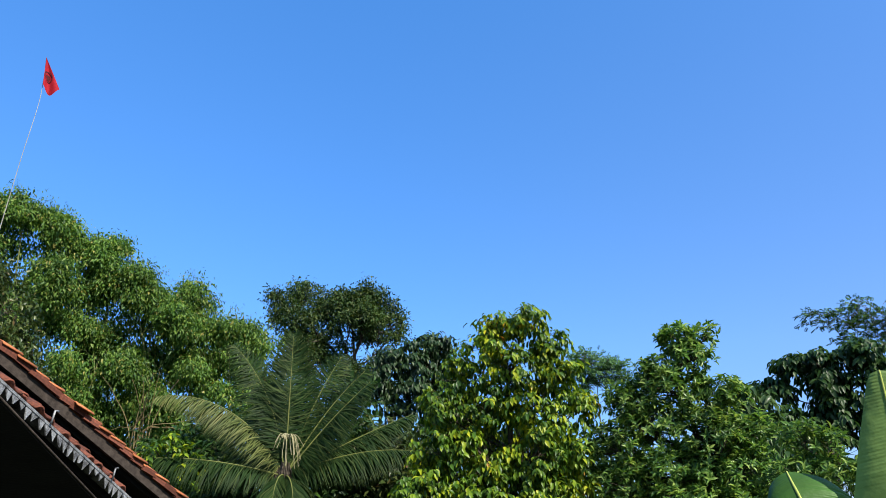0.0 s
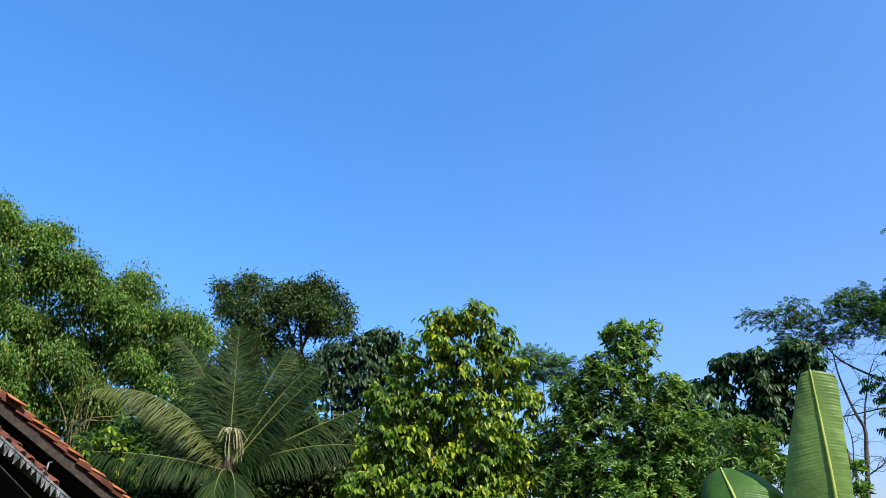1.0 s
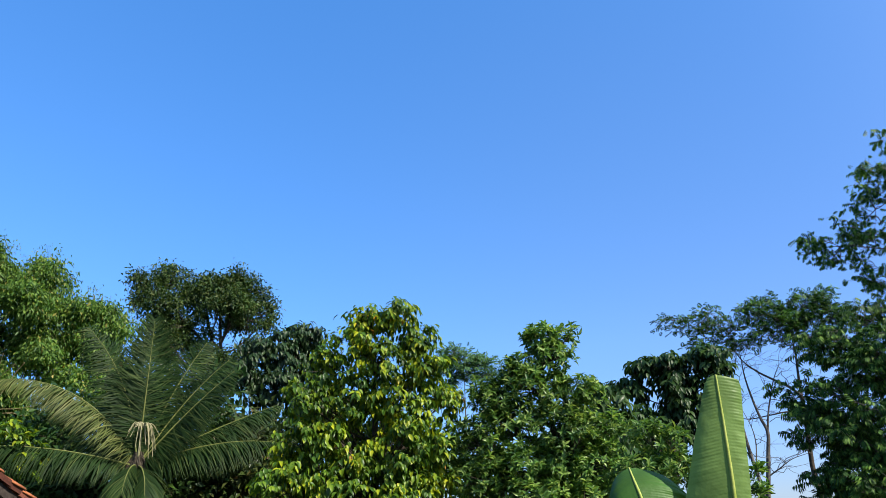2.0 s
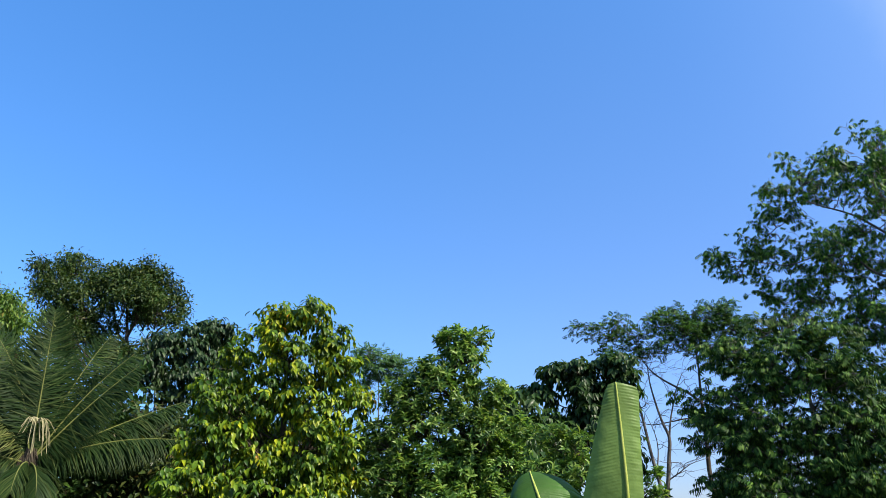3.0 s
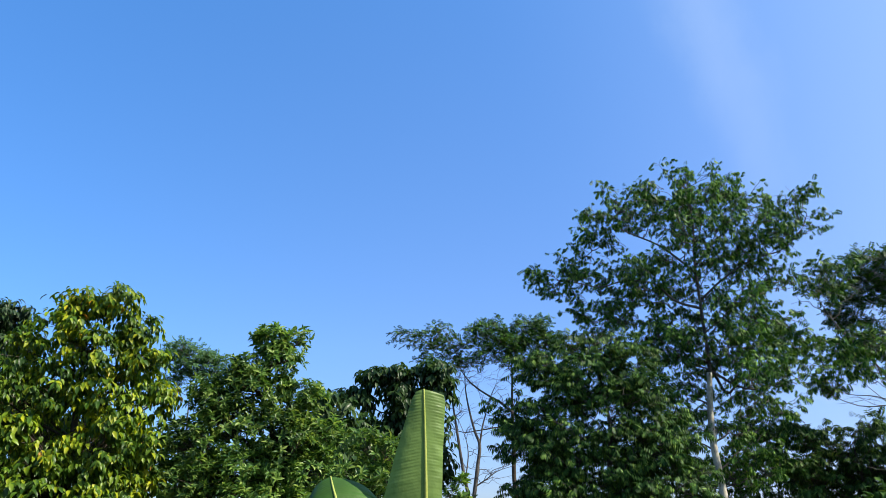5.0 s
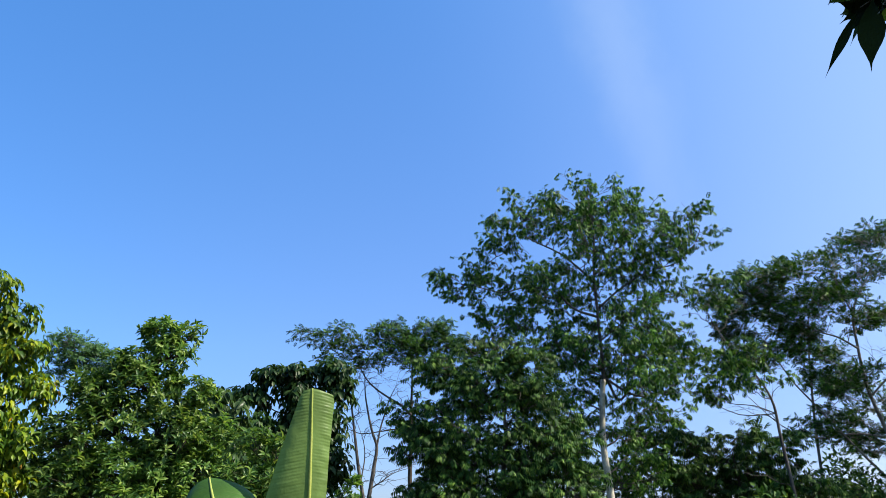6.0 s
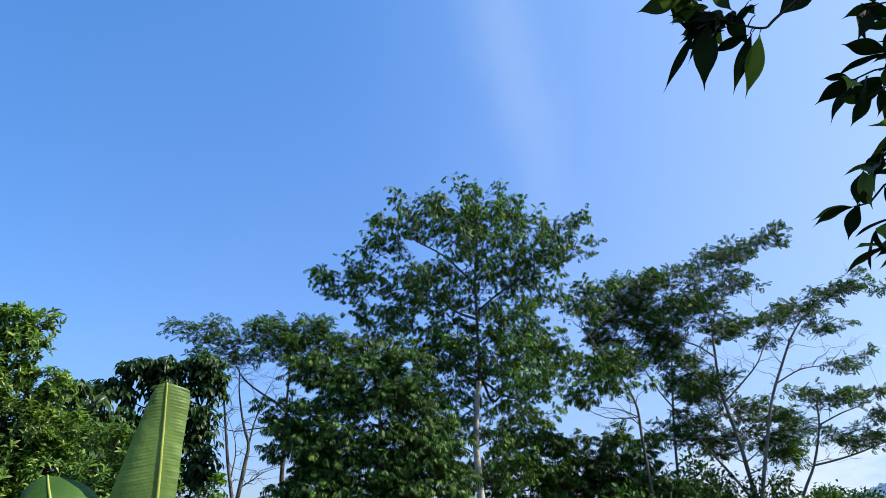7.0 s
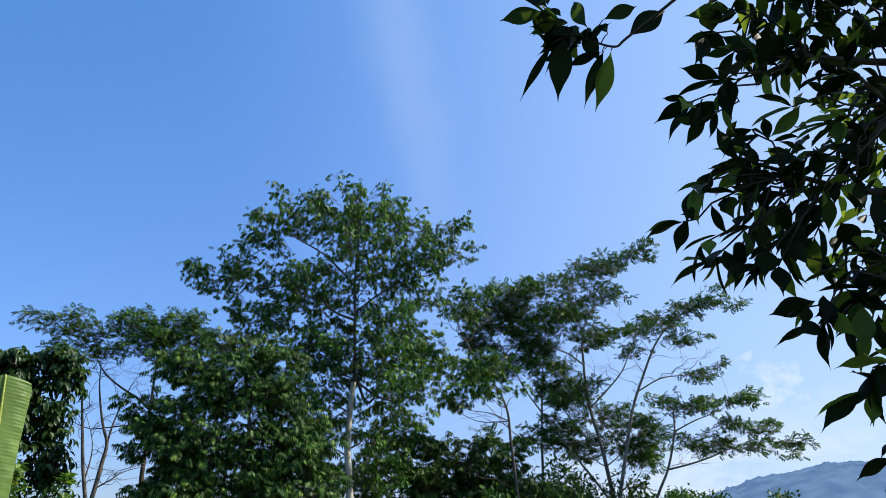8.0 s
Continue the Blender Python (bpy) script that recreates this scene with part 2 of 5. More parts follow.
BLOOM = rough_material("palm_flower", (0.2, 0.19, 0.09), (0.46, 0.42, 0.25), 8.0, roughness=0.7, bumps=0.1)
PALM_RIB = rough_material("palm_rib", (0.08, 0.1, 0.025), (0.2, 0.22, 0.06), 6.0, (1, 1, 1), 0.6, bumps=0.1)
# weathered tile, darkened further to paint in the upper roof's shade
SHADED_OLD_TILE = rough_material("shaded_old_clay_tile", (0.045, 0.022, 0.018), (0.2, 0.066, 0.04), 6.0, roughness=0.9, bumps=0.4, vary=0.35)
BOARD = rough_material("weathered_board", (0.018, 0.014, 0.012), (0.075, 0.06, 0.05), 3.0, (1, 8, 8), 0.9)
ZINC = rough_material("galvanised_sheet", (0.03, 0.028, 0.028), (0.5, 0.52, 0.54), 12.0, roughness=0.6, metal=0.35, bumps=0.3)
# near black: the deep shade under the roofs is painted into the timber
SHADED_TIMBER = rough_material("shaded_timber", (0.003, 0.003, 0.003), (0.009, 0.0085, 0.008), 3.0, (1, 1, 6), 0.85)
PLASTER = rough_material("grey_plaster", (0.16, 0.15, 0.14), (0.3, 0.29, 0.27), 2.0, roughness=0.95)
FLAG_RED = rough_material("red_cloth", (0.25, 0.006, 0.014), (0.37, 0.011, 0.022), 5.0, roughness=0.8, bumps=0.1)
FLAG_DARK = rough_material("dark_print", (0.05, 0.008, 0.012), (0.1, 0.014, 0.02), 8.0, roughness=0.85, bumps=0.1)
POLE = rough_material("bare_bamboo", (0.16, 0.155, 0.14), (0.42, 0.4, 0.36), 3.0, (1, 1, 0.3), 0.6, bumps=0.2)


# ---- mesh helpers ----
class Geo:
    """Gathers vertices and faces, then becomes one mesh."""

    def __init__(self):
        self.v, self.f, self.n = [], [], 0

    def add(self, verts, faces):
        self.v.append(np.asarray(verts, float).reshape(-1, 3))
        self.f += [tuple(i + self.n for i in q) for q in faces]
        self.n += len(self.v[-1])
        return self

    def tube(self, pts, radii, sides=7, cap=True):
        pts = np.asarray(pts, float)
        radii = np.broadcast_to(np.asarray(radii, float), (len(pts),))
        tan = np.gradient(pts, axis=0)
        tan /= np.linalg.norm(tan, axis=1)[:, None] + 1e-9
        side = np.cross(tan, (0.3, 0.1, 1.0) if abs(tan[0][2]) < 0.8 else (1.0, 0.2, 0.1))
        side /= np.linalg.norm(side, axis=1)[:, None] + 1e-9
        up = np.cross(side, tan)
        a = np.linspace(0, 2 * np.pi, sides, endpoint=False)
        ring = np.cos(a)[None, :, None] * side[:, None] + np.sin(a)[None, :, None] * up[:, None]
        v = (pts[:, None] + ring * radii[:, None, None]).reshape(-1, 3)
        k, s = len(pts), sides
        f = [(i * s + j, i * s + (j + 1) % s, (i + 1) * s + (j + 1) % s, (i + 1) * s + j) for i in range(k - 1) for j in range(s)]
        if cap:
            f += [tuple(range(s))[::-1], tuple(range((k - 1) * s, k * s))]
        return self.add(v, f)

    def box(self, lo, hi, m=None):
        x0, y0, z0 = lo
        x1, y1, z1 = hi
        v = [Vector(c) for c in ((x0, y0, z0), (x1, y0, z0), (x1, y1, z0), (x0, y1, z0), (x0, y0, z1), (x1, y0, z1), (x1, y1, z1), (x0, y1, z1))]
        if m:
            v = [m @ c for c in v]
        return self.add([tuple(c) for c in v], [(3, 2, 1, 0), (4, 5, 6, 7), (0, 1, 5, 4), (1, 2, 6, 5), (2, 3, 7, 6), (3, 0, 4, 7)])

    def mesh(self, name, material, smooth=True):
        me = bpy.data.meshes.new(name)
        me.from_pydata(np.concatenate(self.v).tolist(), [], self.f)
        me.materials.append(material)
        if smooth:
            me.polygons.foreach_set("use_smooth", [True] * len(me.polygons))
        me.update()
        return me


def part(name, data, parent, label=""):
    ob = new(name, data)
    ob.parent = parent
    return tagged(ob, label)


def thing(name, at, label, category, group="", kind=""):
    ob = new(name)
    ob.location = at
    ob.empty_display_size = 0.3
    return tagged(ob, label, category, group, kind)


def unit(a):
    a = np.asarray(a, float)
    return a / (np.linalg.norm(a, axis=-1, keepdims=True) + 1e-9)


def bend(a, b, sag, rng, k=7, wobble=0.04):
    """A limb's line from a to b: bowed upward by sag, with small kinks."""
    a, b = np.asarray(a, float), np.asarray(b, float)
    u = np.linspace(0, 1, k)[:, None]
    p = a + (b - a) * u
    d = np.linalg.norm(b - a)
    p[:, 2] += (np.sin(u[:, 0] * np.pi)) * sag * d
    p[1:-1] += rng.normal(0, wobble * d / 3, (k - 2, 3))
    return p


def spline(pts, k=4):
    """A smooth line through the given points."""
    p = np.asarray(pts, float)
    q = np.vstack([2 * p[0] - p[1], p, 2 * p[-1] - p[-2]])
    out = []
    for i in range(1, len(q) - 2):
        for u in np.linspace(0, 1, k, endpoint=False):
            out.append(0.5 * (2 * q[i] + (q[i + 1] - q[i - 1]) * u + (2 * q[i - 1] - 5 * q[i] + 4 * q[i + 1] - q[i + 2]) * u * u + (3 * q[i] - q[i - 1] - 3 * q[i + 1] + q[i + 2]) * u ** 3))
    return np.vstack([out, p[-1]])


# leaf shapes: (along the blade, across, out of the blade), and their triangles
BLADE = (np.array([(0, 0, 0), (0.4, -1, 0.12), (1, 0, -0.12), (0.4, 1, 0.12)]), ((0, 2, 1), (0, 3, 2)))
FOLD = (np.array([(0, 0, 0), (0.4, -1, 0.1), (0.45, 0, 0.02), (0.4, 1, 0.1), (1, 0, -0.18)]), ((0, 2, 1), (0, 3, 2), (1, 2, 4), (2, 3, 4)))


def oval(tip=0.1, droop=0.2, fold=0.14, rows=5):
    v, f = [(0, 0, 0)], []
    for i in range(1, rows):
        u = i / rows
        w = math.sin(math.pi * u ** 0.92) ** 0.7
        z = -droop * u * u
        v += [(u, -w, z + fold * w), (u, 0, z), (u, w, z + fold * w)]
    v.append((1 + tip, 0, -droop * 1.3))
    f += [(0, 2, 1), (0, 3, 2)]
    for i in range(rows - 2):
        a, b = 1 + 3 * i, 4 + 3 * i
        f += [(a, a + 1, b + 1, b), (a + 1, a + 2, b + 2, b + 1)]
    a, e = 1 + 3 * (rows - 2), len(v) - 1
    f += [(a, a + 1, e), (a + 1, a + 2, e)]
    return np.array(v, float), tuple(f)


def pinnate(pairs, width, length, droop=0.25, hang=0.0, spread=0.5):
    """A compound leaf: leaflets in pairs along an arching stalk, as one shape a unit long."""
    v, f = [], []
    for i in range(pairs):
        u = (i + 0.7) / pairs
        for s in (-1, 1):
            b = np.array((u, 0, -droop * u * u))
            d = unit(np.array((spread, s * (1 - 0.3 * u), -hang - 0.15 * u)))
            ln = length * (0.75 + 0.5 * math.sin(math.pi * u))
            c = unit(np.cross(d, (0.2, 0, 1.0))) * width
            n = len(v)
            v += [b, b + d * ln * 0.45 - c, b + d * ln - np.array((0, 0, 0.25 * ln)), b + d * ln * 0.45 + c]
            f += [(n, n + 2, n + 1), (n, n + 3, n + 2)]
    return np.array(v), tuple(f)


def leaf_array(pos, way, face, length, width, shape):
    """Vertices and faces of many leaves of one shape."""
    tv, tf = shape
    way = unit(way)
    across = unit(np.cross(face, way))
    norm = np.cross(way, across)
    length = np.broadcast_to(length, (len(pos),))[:, None, None]
    width = np.broadcast_to(width, (len(pos),))[:, None, None]
    v = pos[:, None] + way[:, None] * tv[None, :, :1] * length + across[:, None] * tv[None, :, 1:2] * width + norm[:, None] * tv[None, :, 2:] * length
    return v.reshape(-1, 3), tf, len(tv)


def leaf_mesh(name, pos, way, face, length, width, shape, material):
    v, tf, k = leaf_array(pos, way, face, length, width, shape)
    n, m = len(pos), len(tf)
    me = bpy.data.meshes.new(name)
    sizes = np.array([len(q) for q in tf])
    flat = np.concatenate([np.array(q) for q in tf])
    idx = (flat[None] + np.arange(n)[:, None] * k).ravel()
    starts = np.concatenate(([0], np.cumsum(np.tile(sizes, n))))[:-1]
    me.vertices.add(len(v))
    me.vertices.foreach_set("co", v.ravel())
    me.loops.add(len(idx))
    me.loops.foreach_set("vertex_index", idx.astype(np.int32))
    me.polygons.add(n * m)
    me.polygons.foreach_set("loop_start", starts.astype(np.int32))
    me.materials.append(material)
    me.update(calc_edges=True)
    me.validate()
    return me


def tufts(clumps, per_area, rng, shell=0.55, gap=0.0, top=0.2):
    """Twig ends in a crown of clumps: mostly near the skin, with holes. Gives places, outward ways and the clump each belongs to."""
    P, O, C = [], [], []
    for k, (x, y, z, r, h) in enumerate(clumps):
        n = max(4, int(per_area * r * (r + h) / 2))
        d = unit(rng.normal(0, 1, (n, 3)) + (0, 0, top))
        s = (shell + (1 - shell) * rng.random(n) ** 0.6)[:, None] * rng.uniform(0.8, 1.12, (n, 1))
        p = np.array((x, y, z)) + d * s * np.array((r, r, h))
        if gap:
            keep = np.array([noise.noise(Vector(q) * (1.1 / max(r, 0.3)) + Vector((k * 3.1, 0, 0))) > -0.5 + gap for q in p])
            p, d = p[keep], d[keep]
        P.append(p), O.append(d), C.append(np.full(len(p), k))
    return np.concatenate(P), np.concatenate(O), np.concatenate(C)


def fill_crown(bodies, n, r, h, seed):
    """Small clumps spread evenly through the bodies of a crown."""
    rng = np.random.default_rng(seed)
    big = np.array(bodies)
    vol = big[:, 3] ** 2 * big[:, 4]
    out = []
    for k in range(n):
        i = rng.choice(len(big), 12, p=vol ** 0.65 / (vol ** 0.65).sum())
        d = unit(rng.normal(0, 1, (12, 3))) * rng.random((12, 1)) ** 0.4
        p = big[i, :3] + d * big[i][:, [3, 3, 4]]
        best = int(np.argmax([min([np.linalg.norm((q - o[:3]) * (1, 0.6, 1.2)) for o in out] + [9]) for q in p]))
        s = rng.uniform(0.75, 1.25)
        out.append((*p[best], r * s, h * s))
    return out


def sprays(clumps, axis, per_area, rng, gap, step=0.15):
    """Flat sprays that point away from the trunk: a branchlet with side twigs that shorten to its tip, each set with compound leaves. Gives places, ways, clump numbers and the wood's lines."""
    P, O, C, lines = [], [], [], []
    axis = np.asarray(axis, float)
    for k, (x, y, z, r, h) in enumerate(clumps):
        n = max(3, int(round(per_area * (r + 0.25) * (h + 0.35))))
        c = np.array((x, y, z))
        away = c - axis[np.argmin(np.abs(axis[:, 2] + 0.8 - z))]
        away[2] = 0.35 * np.linalg.norm(away[:2])
        away = unit(away) if np.linalg.norm(away) > 0.3 else np.array((0, 0, 1.0))
        for j in range(n):
            d = unit(rng.normal(0, 1, 3)) * rng.uniform(0.3, 1.0) ** 0.7 * (r, r, h)
            e = c + d + away * 0.15 * r
            a = c - away * r * rng.uniform(0.5, 1.0) + d * 0.35 - (0, 0, 0.2 * h)
            if noise.noise(e * (1.0 / max(0.4, r)) + np.array((k * 1.7, 0, 0))) < -0.5 + gap:
                continue
            ln = np.linalg.norm(e - a)
            if ln < 0.25:
                continue
            b = bend(a, e, 0.1, rng, 6, 0.12)
            lines.append((b, 0.012))
            f = unit(e - a)
            side = unit(np.cross(f, (0, 0, 1.0)) + rng.normal(0, 0.12, 3))
            m = max(3, int(ln / step))
            for q in range(m):
                u = 0.25 + 0.75 * (q + rng.random()) / m
                o = b[min(4, int(u * 5))] * (1 - (u * 5) % 1) + b[min(5, int(u * 5) + 1)] * ((u * 5) % 1)
                sg = 1 if q % 2 else -1
                tw = unit(f * 0.75 + side * sg * rng.uniform(0.5, 1.1) + np.array((0, 0, rng.normal(0.02, 0.14))))
                tl = (0.12 + 0.55 * min(1.0, ln) * (1 - u)) * rng.uniform(0.6, 1.15)
                lines.append((np.array((o, o + tw * tl)), 0.005))
                w = max(1, int(tl / 0.13))
                v = (np.arange(w) + 1.0) / w
                P.append(o + tw * tl * v[:, None])
                O.append(unit(tw + side * rng.choice((-0.6, 0.6), w)[:, None] * (v < 0.99)[:, None] + rng.normal(0, 0.1, (w, 3))))
                C.append(np.full(w, k))
            P.append(b[-1:]), O.append(f[None]), C.append(np.array([k]))
    return np.concatenate(P), np.concatenate(O), np.concatenate(C), lines


def spray_leaves(P, O, each, spread, habit, rng, lo, hi, ratio, jitter=0.5):
    """Leaves round each twig end. habit: how far they follow the outward way, the up axis and chance."""
    n = len(P) * each
    p = np.repeat(P, each, 0) + rng.normal(0, spread, (n, 3))
    o = np.repeat(O, each, 0)
    out, up, chance = habit
    way = unit(o * out + np.array((0, 0, up)) + rng.normal(0, 1, (n, 3)) * chance)
    face = unit(np.array((0, 0, 1.0)) + o * 0.5 + rng.normal(0, jitter, (n, 3)))
    ln = rng.uniform(lo, hi, n)
    return p, way, face, ln, ln * ratio


def clusters(P, O, each, habit, rng, lo, hi, ratio):
    """Leaves in clusters. "cascade": in two rows along a short twig, hanging to both sides; "whorl": a rosette round the twig's end."""
    kind, reach, droop, chance = habit
    n, k = len(P), each
    o = np.repeat(O, k, 0)
    up = np.array((0, 0, 1.0))
    j = np.tile(np.arange(k), n)
    if kind == "cascade":
        d = unit(O * (1, 1, 0.4) + rng.normal(0, 0.35, (n, 3)) + (0, 0, 0.12))
        side = unit(np.cross(d, up) + rng.normal(0, 0.15, (n, 3)))
        d, side = np.repeat(d, k, 0), np.repeat(side, k, 0)
        u = ((j // 2) + 0.5) / ((k + 1) // 2)
        sg = np.where(j % 2, 1.0, -1.0)[:, None]
        last = (u > 0.99)[:, None]
        p = np.repeat(P, k, 0) + d * (u[:, None] - 0.5) * reach - up * (0.35 * reach * u ** 2)[:, None] + rng.normal(0, 0.08 * reach, (n * k, 3))
        way = unit(d * (0.45 + 0.35 * u[:, None]) + side * sg * np.where(last, 0.2, 0.75) - up * droop + rng.normal(0, chance, (n * k, 3)))
        face = unit(up * 0.75 + o * 0.55 + d * 0.3 + side * sg * 0.35 + rng.normal(0, 0.22, (n * k, 3)))
    else:
        d = unit(O * 0.75 + up * 0.7 + rng.normal(0, 0.3, (n, 3)))
        a = unit(np.cross(d, rng.normal(0, 1, (n, 3))))
        b = np.cross(d, a)
        d, a, b = np.repeat(d, k, 0), np.repeat(a, k, 0), np.repeat(b, k, 0)
        ang = (j * 2.4 + rng.normal(0, 0.25, n * k))[:, None]
        lift = (0.25 + 0.9 * (j / k))[:, None]
        p = np.repeat(P, k, 0) + d * (reach * (j / k))[:, None]
        way = unit(a * np.cos(ang) + b * np.sin(ang) + d * lift - up * droop + rng.normal(0, chance, (n * k, 3)))
        face = unit(d + rng.normal(0, 0.2, (n * k, 3)))
    ln = rng.uniform(lo, hi, n * k)
    return p, way, face, ln, ln * ratio


def tree(name, label, category, base, clumps, bark, leaf, shape, lo, hi, ratio, per_area, each, spread, habit,
         trunk=None, r0=0.15, group="", shell=0.55, gap=0.2, limbs=True, pieces=0, nearest=None, seed=1, jitter=0.5, twig=0.5, top=0.2, extra=(), fork=0.45, limb_r=0.4, limb_bark=None, loose=False, skirt=0, bare=0, small=None, rough=None, taper=0.85):
    """A tree with a tapered trunk, limbs to every clump of its crown, twigs and leaves."""
    rng = np.random.default_rng(seed)
    base = np.asarray(base, float)
    t = thing(name, base, label, category, group)
    w = lambda q: np.asarray(q, float) - base
    if trunk is None:
        c = np.array([q[:3] for q in clumps])
        h = c[:, 2].max()
        cx, cy = c[:, 0].mean(), c[:, 1].mean()
        trunk = [base, (base[0] * 0.7 + cx * 0.3, base[1] * 0.7 + cy * 0.3, base[2] * 0.6 + h * 0.4), (cx, cy, base[2] * 0.1 + h * 0.88)]
    line = spline(trunk, 5)
    limb_bark = limb_bark or bark
    rad = r0 * (1 - taper * np.linspace(0, 1, len(line)) ** 1.2)
    rad[0] *= 1.35
    part("trunk", Geo().tube(w(line), rad, 9).mesh("trunk", bark), t)
    wood = [(q, r) for q, r in zip(line[2:], rad[2:])]
    for pts, r in extra:
        q = spline(pts, 4)
        rr = r * (1 - 0.7 * np.linspace(0, 1, len(q)))
        wood += list(zip(q[2:], rr[2:]))
        part("limb", Geo().tube(w(q), rr, 6).mesh("limb", limb_bark), t)
    wood_p, wood_r = np.array([q for q, r in wood]), np.array([r for q, r in wood])
    clumps = list(clumps)
    for k in range(skirt):
        c = sorted(clumps, key=lambda q: q[2])[: max(2, len(clumps) // 3)]
        clumps += [(x, y + rng.normal(0, 0.2), max(z - 1.3 * h, 0.5 * h), r * 1.1, h) for x, y, z, r, h in c if z - h > 0.3]
    if rough:
        clumps = clumps + fill_crown([(x, y, z, 1.05 * r, 1.05 * h) for x, y, z, r, h in clumps], *rough, seed)
    fans = []
    if loose:
        bodies, clumps = clumps, fill_crown(clumps, *small, seed)
        P, O, C, fans = sprays(clumps, spline(list(trunk) + [q for q in extra[0][0][2:]], 5) if taper < 0.5 else line, per_area, rng, gap)
    else:
        P, O, C = tufts(clumps, per_area, rng, shell, gap, top)
    if limbs:
        twigs, ends = Geo(), []
        for k, (x, y, z, r, h) in enumerate(bodies if loose else clumps):
            end = np.array((x, y, z - 0.1 * h))
            away = np.linalg.norm(wood_p - end, axis=1)
            flat = np.linalg.norm(wood_p[:, :2] - end[:2], axis=1)
            i = int(np.argmin(away + 1.5 * np.maximum(0, wood_p[:, 2] + fork * flat - end[2])))
            b = spline(bend(wood_p[i], end, -0.05, rng, 4, 0.1), 3)
            part("limb", Geo().tube(w(b), np.linspace(min(wood_r[i] * max(limb_r, 0.45), 0.012 + 0.014 * away[i]), max(0.006, r0 * 0.06), len(b)), 6).mesh("limb", limb_bark), t)
            ends.append(b)
            mine = P[C == k] if not loose else P[:0]
            for q in mine[rng.random(len(mine)) < twig]:
                s = b[rng.integers(4, len(b))]
                twigs.tube(w(bend(s, q, 0.06, rng, 4, 0.1)), np.linspace(max(0.004, r0 * 0.05), 0.003, 4), 3, False)
        for j in range(bare):
            i = rng.integers(len(wood_p) // 5, len(wood_p))
            d = unit(rng.normal(0, 1, 3) * (1, 1, 0.35) + (0, 0, 0.35))
            b = bend(wood_p[i], wood_p[i] + d * rng.uniform(0.6, 2.2), 0.1, rng, 6, 0.16)
            twigs.tube(w(b), np.linspace(0.018, 0.004, 6), 4, False)
            for q in range(3):
                k = rng.integers(2, 6)
                e = b[k] + unit(rng.normal(0, 1, 3) * (1, 1, 0.4) + d) * rng.uniform(0.3, 0.9)
                twigs.tube(w(bend(b[k], e, 0.1, rng, 4, 0.15)), (0.008, 0.006, 0.005, 0.003), 3, False)
        limbs_p = np.concatenate(ends + [wood_p])
        for x, y, z, r, h in clumps if loose else ():
            q = np.array((x, y, z - 0.25 * h))
            o = limbs_p[np.argmin(np.linalg.norm(limbs_p - q, axis=1) + 0.8 * np.maximum(0, limbs_p[:, 2] - q[2]))]
            twigs.tube(w(bend(o, q, -0.05, rng, 5, 0.12)), np.linspace(0.02, 0.008, 5), 4, False)
        for b, q in fans:
            twigs.tube(w(b), np.linspace(q, 0.004, len(b)), 3, False)
        if twigs.n:
            part("brushwood", twigs.mesh("brushwood", limb_bark), t)["kind"] = "stuff"
    if isinstance(habit[0], str):
        p, way, face, ln, wd = clusters(P, O, each, habit, rng, lo, hi, ratio)
    else:
        p, way, face, ln, wd = spray_leaves(P, O, each, spread, habit, rng, lo, hi, ratio, jitter)
    crown_keep = np.ones(len(p), bool)
    if pieces:
        d = np.linalg.norm(p[:, :2] - np.array(nearest), axis=1) + np.maximum(0, 2.6 - p[:, 2]) * 3 + rng.random(len(p)) * 1.5
        crown_keep[np.argsort(d)[:pieces]] = False
    crown = part("crown", leaf_mesh("crown", w(p[crown_keep]), way[crown_keep], face[crown_keep], ln[crown_keep], wd[crown_keep], shape, leaf), t)
    crown["kind"] = "stuff"
    if pieces:
        one = leaf_mesh("leaf", np.zeros((1, 3)), np.array([(1.0, 0, 0)]), np.array([(0, 0, 1.0)]), 1.0, ratio, shape, leaf)
        for i in np.where(~crown_keep)[0]:
            x = Vector(way[i]).normalized()
            y = Vector(face[i]).cross(x).normalized()
            m = Matrix((x, y, x.cross(y))).transposed().to_4x4()
            ob = part("leaf", one, crown)
            ob.matrix_local = Matrix.Translation(w(p[i])) @ m @ Matrix.Scale(ln[i], 4)
    return t


# ---- ground, hill ----
def ground():
    rng = np.random.default_rng(3)
    g = Geo()
    r = np.concatenate([np.linspace(0, 60, 31), np.geomspace(66, 4000, 24)])
    a = np.linspace(0, 2 * np.pi, 73)[:-1]
    v, f = [], []
    for q in r:
        for b in a:
            z = 0.12 * noise.noise(Vector((q * math.cos(b) * 0.15, q * math.sin(b) * 0.15, 0))) * min(1, q / 4)
            v.append((q * math.cos(b), q * math.sin(b), z))
    k = len(a)
    for i in range(len(r) - 1):
        for j in range(k):
            f.append((i * k + j, (i + 1) * k + j, (i + 1) * k + (j + 1) % k, i * k + (j + 1) % k))
    tagged(new("ground", g.add(v, f).mesh("ground", SOIL)), "grassy brown soil under the trees", "ground", kind="structure")


ground()


